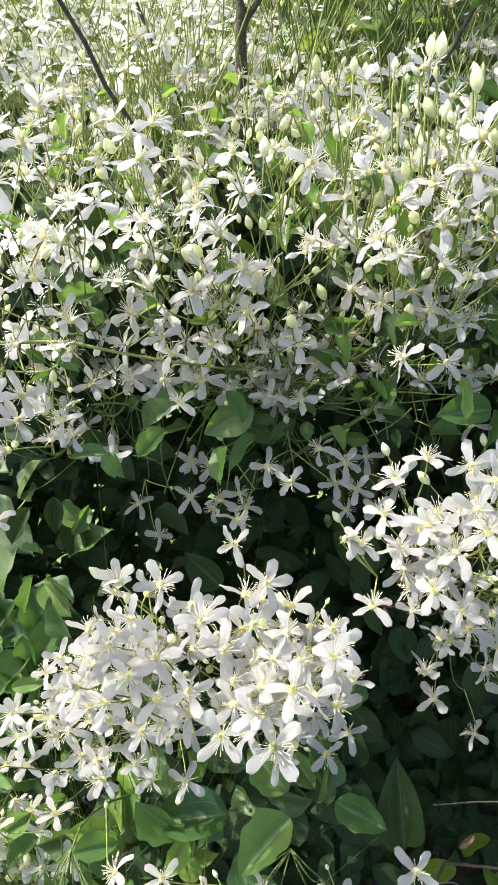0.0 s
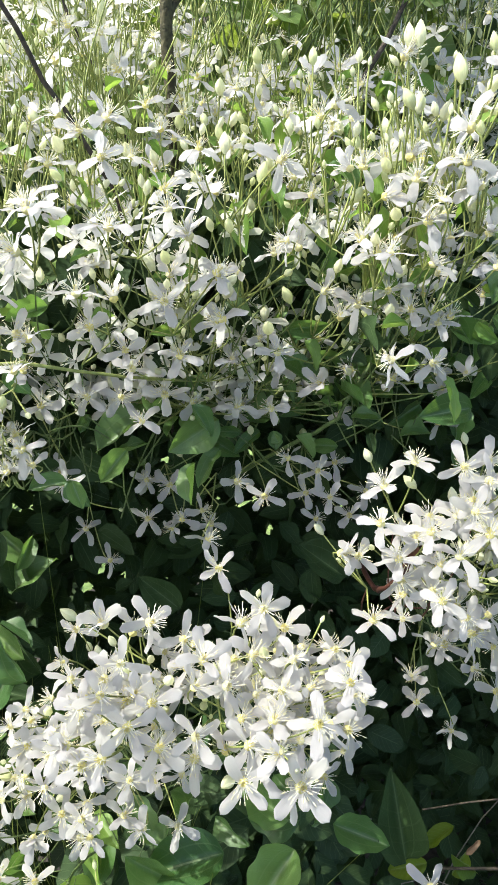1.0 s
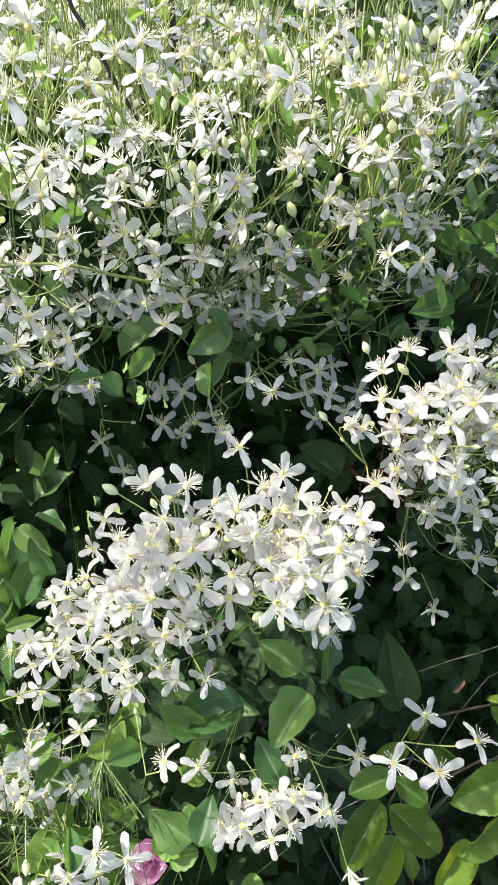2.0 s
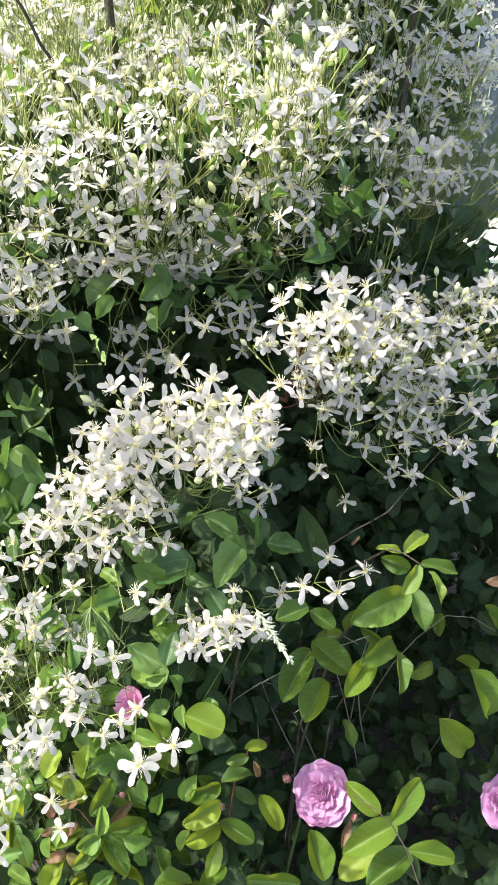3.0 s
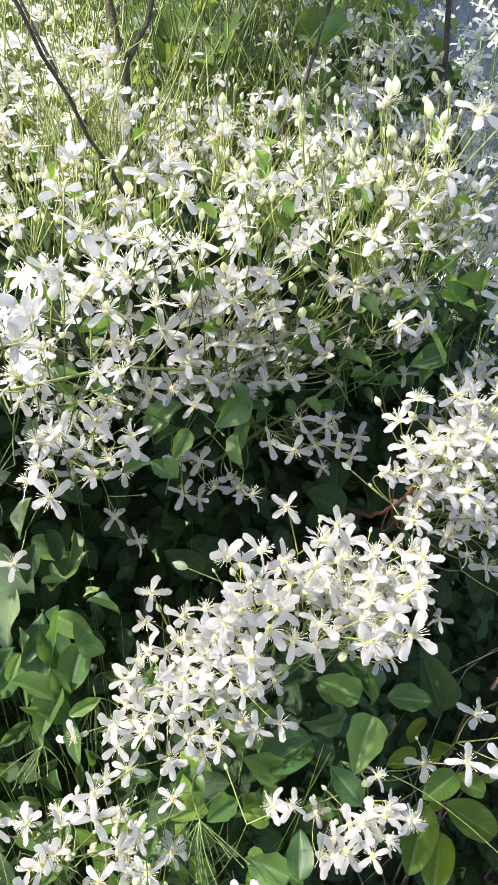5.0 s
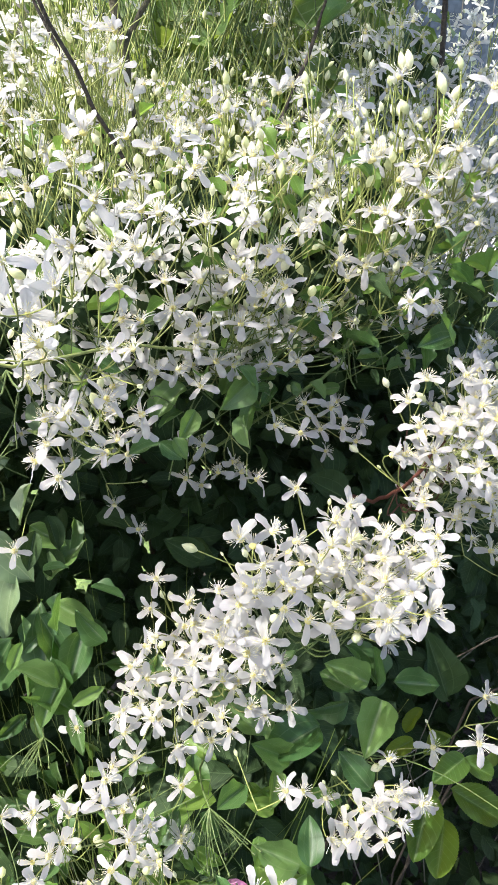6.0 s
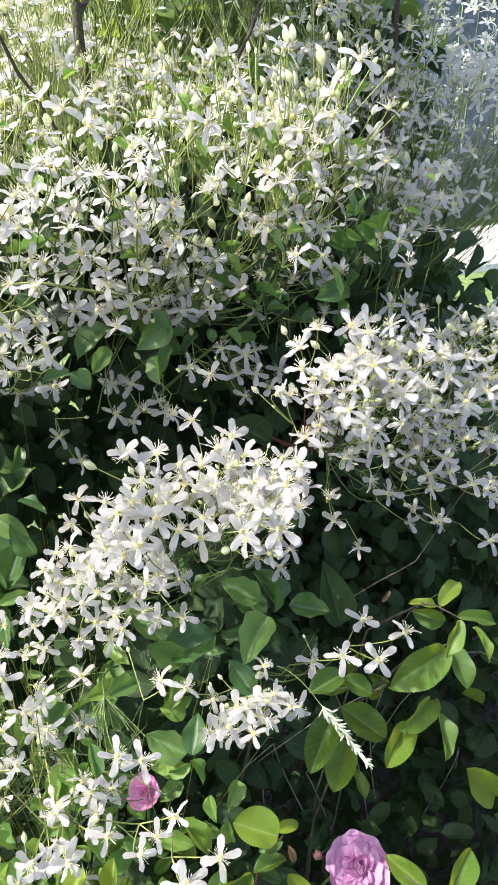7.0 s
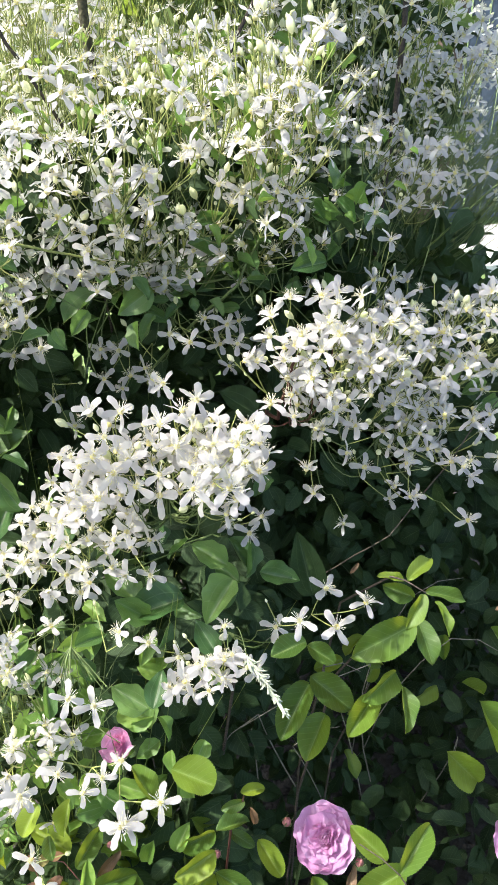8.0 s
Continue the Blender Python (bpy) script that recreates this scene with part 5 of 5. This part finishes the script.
def rose_petal_meshes(mat):
    rng, out = random.Random(93), []
    for k in range(6):
        s, w = Soup(), [rng.uniform(0, 6) for _ in range(3)]
        cup = rng.uniform(0.2, 0.42)

        def place(i, j):
            t, v = i / 8, 2 * j / 12 - 1
            wid = table([(0, 0.24), (0.3, 0.68), (0.6, 1.0), (0.8, 1.06), (0.93, 1.0), (1, 0.9)], t)
            x = t * (1 - 0.26 * v * v * t)
            z = cup * (v * v * 0.55 + 0.8 * t * t) - 0.30 * max(0, t - 0.78)
            z += 0.045 * math.sin(4 * v + w[0]) * t * t + 0.04 * math.sin(9 * v * t + w[1]) * t
            x += 0.04 * math.sin(6 * v + w[2]) * t * t
            return Vector((x, 0.5 * wid * v, z))
        s.grid(9, 13, place, 0, lambda i, j: (i / 8, 2 * j / 12 - 1))
        out.append(s.mesh("petal", [mat]))
    return out


ROSE_PETALS, HOT_PETALS = rose_petal_meshes(ROSE_PETAL), rose_petal_meshes(HOT_PETAL)


def rose_bloom(p, n, radius, seed, label, petals=ROSE_PETALS, rings=((7, 1.0, 2), (7, 0.96, 9), (8, 0.86, 18), (12, 0.72, 30), (16, 0.62, 44), (16, 0.54, 56), (15, 0.48, 68), (12, 0.44, 80))):
    rng = random.Random(seed)
    rot = frame_of(Vector(n).cross((0.7, 0.1, 0.2)), n)
    # the calyx is the bloom's own mesh
    me = Soup()
    me.drop(pose(0, 0, -0.012, 0, -90, 0), 0.013, 0.006, 6, 8)
    bloom = put("rose_bloom", me.mesh("calyx", [STEM]), rose, inside(rose, posed(p, rot)), label)
    for count, ln, lift in rings:
        for k in range(count):
            size = radius * ln * rng.uniform(0.9, 1.08)
            turn = 360 * k / count + rng.uniform(-30, 30) + 140 * ln
            sway, broad = (8, rng.uniform(1.1, 1.35)) if ln > 0.8 else (34, rng.uniform(0.55, 0.9))
            put("petal", rng.choice(petals), bloom, pose(0, 0, 0.0006 * (1 - ln), 0, 0, turn) @ pose(0, 0, 0, rng.uniform(-sway, sway), -lift + rng.uniform(-0.6, 0.6) * sway, 0) @ Matrix.Diagonal((size, size * broad, size, 1)))
    return bloom


rose_bloom((0.093, 0.213, 0.575), (-0.22, -0.45, 0.86), 0.0315, 94, "open mauve-pink double rose")
rose_bloom((-0.085, 0.300, 0.672), (-0.3, -0.45, 0.8), 0.020, 95, "bright pink rose half hidden by clematis", HOT_PETALS, ((6, 1.0, 30), (5, 0.85, 58), (4, 0.6, 72)))
rose_bloom((-0.248, 0.345, 0.655), (0.1, -0.6, 0.8), 0.032, 96, "bright pink double rose", HOT_PETALS, ((6, 1.0, 22), (6, 0.94, 44), (5, 0.84, 62), (4, 0.7, 76), (3, 0.5, 84)))
rose_bloom((0.290, 0.178, 0.530), (0.0, -0.5, 0.86), 0.030, 97, "pale mauve rose in shade")


def rose_bud(p, d, size):
    s = Soup()
    s.drop(Matrix(), 0.016, 0.0052, 6, 8)
    for k in range(5):
        a = 2 * math.pi * k / 5
        s.tube([(0.001, 0, 0), (0.008, 0.0052 * math.cos(a), 0.0052 * math.sin(a)), (0.018, 0.0045 * math.cos(a), 0.0045 * math.sin(a))], 0.0012, 0.0003, 4, 1)
    put("rose_bud", s.mesh("rose_bud", [ROSE_BUD, STEM]), rose, inside(rose, posed(p, frame_of(d, (0.3, -0.5, 0.8)), (size,) * 3)), "closed dusky-pink bud")


rose_bud((0.060, 0.238, 0.575), (0.1, -0.3, 0.9), 1.0)
rose_bud((0.118, 0.190, 0.560), (0.1, -0.4, 0.9), 0.9)
rose_bud((-0.012, 0.235, 0.560), (0.1, -0.4, 0.9), 0.9)
rose_bud((-0.120, 0.262, 0.585), (0.0, -0.3, 0.9), 0.9)
rose_bud((-0.108, 0.255, 0.590), (-0.2, -0.4, 0.9), 0.7)
rng = random.Random(98)
for a, b in (((0.115, 0.19, 0.56), (0.10, 0.17, 0.545)), ((0.25, 0.24, 0.815), (0.285, 0.235, 0.815)), ((0.135, 0.279, 0.865), (0.126, 0.276, 0.858)), ((0.018, 0.212, 0.665), (0.022, 0.205, 0.645)), ((-0.10, 0.25, 0.585), (-0.125, 0.24, 0.57))):
    add_leaf(rose, DRY, "withered_leaf", a, b, (0.1, -0.6, 0.7), 0.32, rng, "brown withered leaf")

shoot_rng = random.Random(120)
cane([(-0.171, 0.284, 0.254), (-0.171, 0.224, 0.554), (-0.172, 0.238, 0.575), (-0.179, 0.250, 0.590)], 0.0012, 0.0005, RED_STEM, "young_shoot")
cane([(-0.179, 0.250, 0.590), (-0.167, 0.253, 0.599), (-0.152, 0.247, 0.597), (-0.136, 0.229, 0.577)], 0.0006, 0.0005, RED_STEM, "young_shoot")
for a, b in (((-0.170, 0.227, 0.560), (-0.191, 0.226, 0.559)), ((-0.170, 0.227, 0.560), (-0.157, 0.212, 0.552)), ((-0.179, 0.250, 0.589), (-0.182, 0.256, 0.606)), ((-0.176, 0.252, 0.594), (-0.163, 0.252, 0.608)), ((-0.164, 0.252, 0.599), (-0.152, 0.249, 0.608)), ((-0.172, 0.238, 0.575), (-0.156, 0.237, 0.590)), ((-0.176, 0.242, 0.580), (-0.192, 0.241, 0.580))):
    add_leaf(rose, BRONZES, "young_leaflet", a, b, (0.05, -0.5, 0.86), 0.5, shoot_rng, "bronze young leaflet")
strew_leaves(rose, LEAFLETS, "leaflet", 60, 99, ((-0.28, 0.02), (0.17, 0.34), (0.42, 0.56)), (0.05, -0.4, 0.9), (0.026, 0.042), (0.42, 0.55), 0.4)
strew_leaves(rose, LEAFLETS, "leaflet", 10, 100, ((0.20, 0.40), (0.40, 0.50), (0.36, 0.60)), (0.05, -0.6, 0.8), (0.028, 0.045), (0.42, 0.56), 0.45)
# Boxes in front below and far right are unseen, added to block sky.
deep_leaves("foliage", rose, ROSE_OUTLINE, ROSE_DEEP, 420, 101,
            [((-0.45, 0.02), (0.10, 0.52), (0.08, 0.46), 1.2), ((0.0, 0.62), (0.14, 0.60), (0.02, 0.32), 1.9), ((0.10, 0.70), (0.56, 0.80), (0.05, 0.74), 0.9), ((-0.5, 0.9), (-0.15, 0.12), (0.05, 0.36), 1.4), ((0.45, 0.95), (0.0, 0.62), (0.1, 0.66), 1.2), ((-0.36, 0.04), (0.20, 0.46), (0.38, 0.54), 0.7), ((-0.32, 0.20), (0.44, 0.60), (0.15, 0.56), 0.6), ((-0.13, 0.10), (0.37, 0.52), (0.42, 0.78), 0.7)], (0.030, 0.052), (0.5, 0.66), "dark inner rose leaves plus unseen leaves added against sky light")


# ---- fine grass and a dry plume ----
def grass_tuft(at, count, seed, spread, height, lean, label):
    g = thing("grass_tuft", at, label, "grass", kind="stuff")
    rng, s = random.Random(seed), Soup()
    for _ in range(count):
        a = Vector((rng.gauss(0, spread), rng.gauss(0, spread), 0))
        d = Vector((rng.gauss(lean[0], 0.10), rng.gauss(lean[1], 0.10), 1)).normalized() * rng.uniform(*height)
        pts = curve(a, a + 0.6 * d + Vector((0, 0, 0.02)), a + d + Vector((rng.gauss(0, 0.02), rng.gauss(0, 0.02), -0.25 * d.length * rng.random())), 7)
        w = rng.uniform(0.0005, 0.0011)
        s.tube(pts, w, w * 0.25, 3)
    put("blade_tuft", s.mesh("blade_tuft", [GRASS]), g, Matrix())


grass_tuft((-0.19, 0.46, 0.0), 100, 111, 0.05, (0.80, 1.00), (0.0, -0.05), "thin yellow-green grass blades among the leaves")
grass_tuft((-0.18, 0.33, 0.0), 32, 112, 0.04, (0.60, 0.80), (-0.05, 0.0), "fine grass stems growing through the clematis")


def plume(a, b, c):
    a, b, c = Vector(a), Vector(b), Vector(c)
    g = thing("grass_plume", a, "dry silvery grass plume arching over rose leaves", "grass")
    s = Soup()
    s.tube([p - a for p in curve(a, 0.5 * (a + b) + Vector((0, 0, 0.012)), b, 6)], 0.0004, 0.0003, 4)
    put("stem", s.mesh("stem", [STEM]), g, Matrix())
    s, rng = Soup(), random.Random(115)
    for k in range(90):
        t = k / 89
        p = b.lerp(c, t) - a
        d = ((c - b).normalized() + 0.5 * Vector((rng.gauss(0, 1), rng.gauss(0, 1), rng.gauss(0, 1)))).normalized()
        s.drop(posed(p, frame_of(d, (0.2, 0.4, 0.9))), 0.0066 * (1 - 0.4 * t), 0.0008, 4, 4)
    put("seed_head", s.mesh("seed_head", [PLUME]), g, Matrix())


plume((0.019, 0.245, 0.857), (-0.002, 0.130, 0.958), (0.011, 0.097, 0.944))
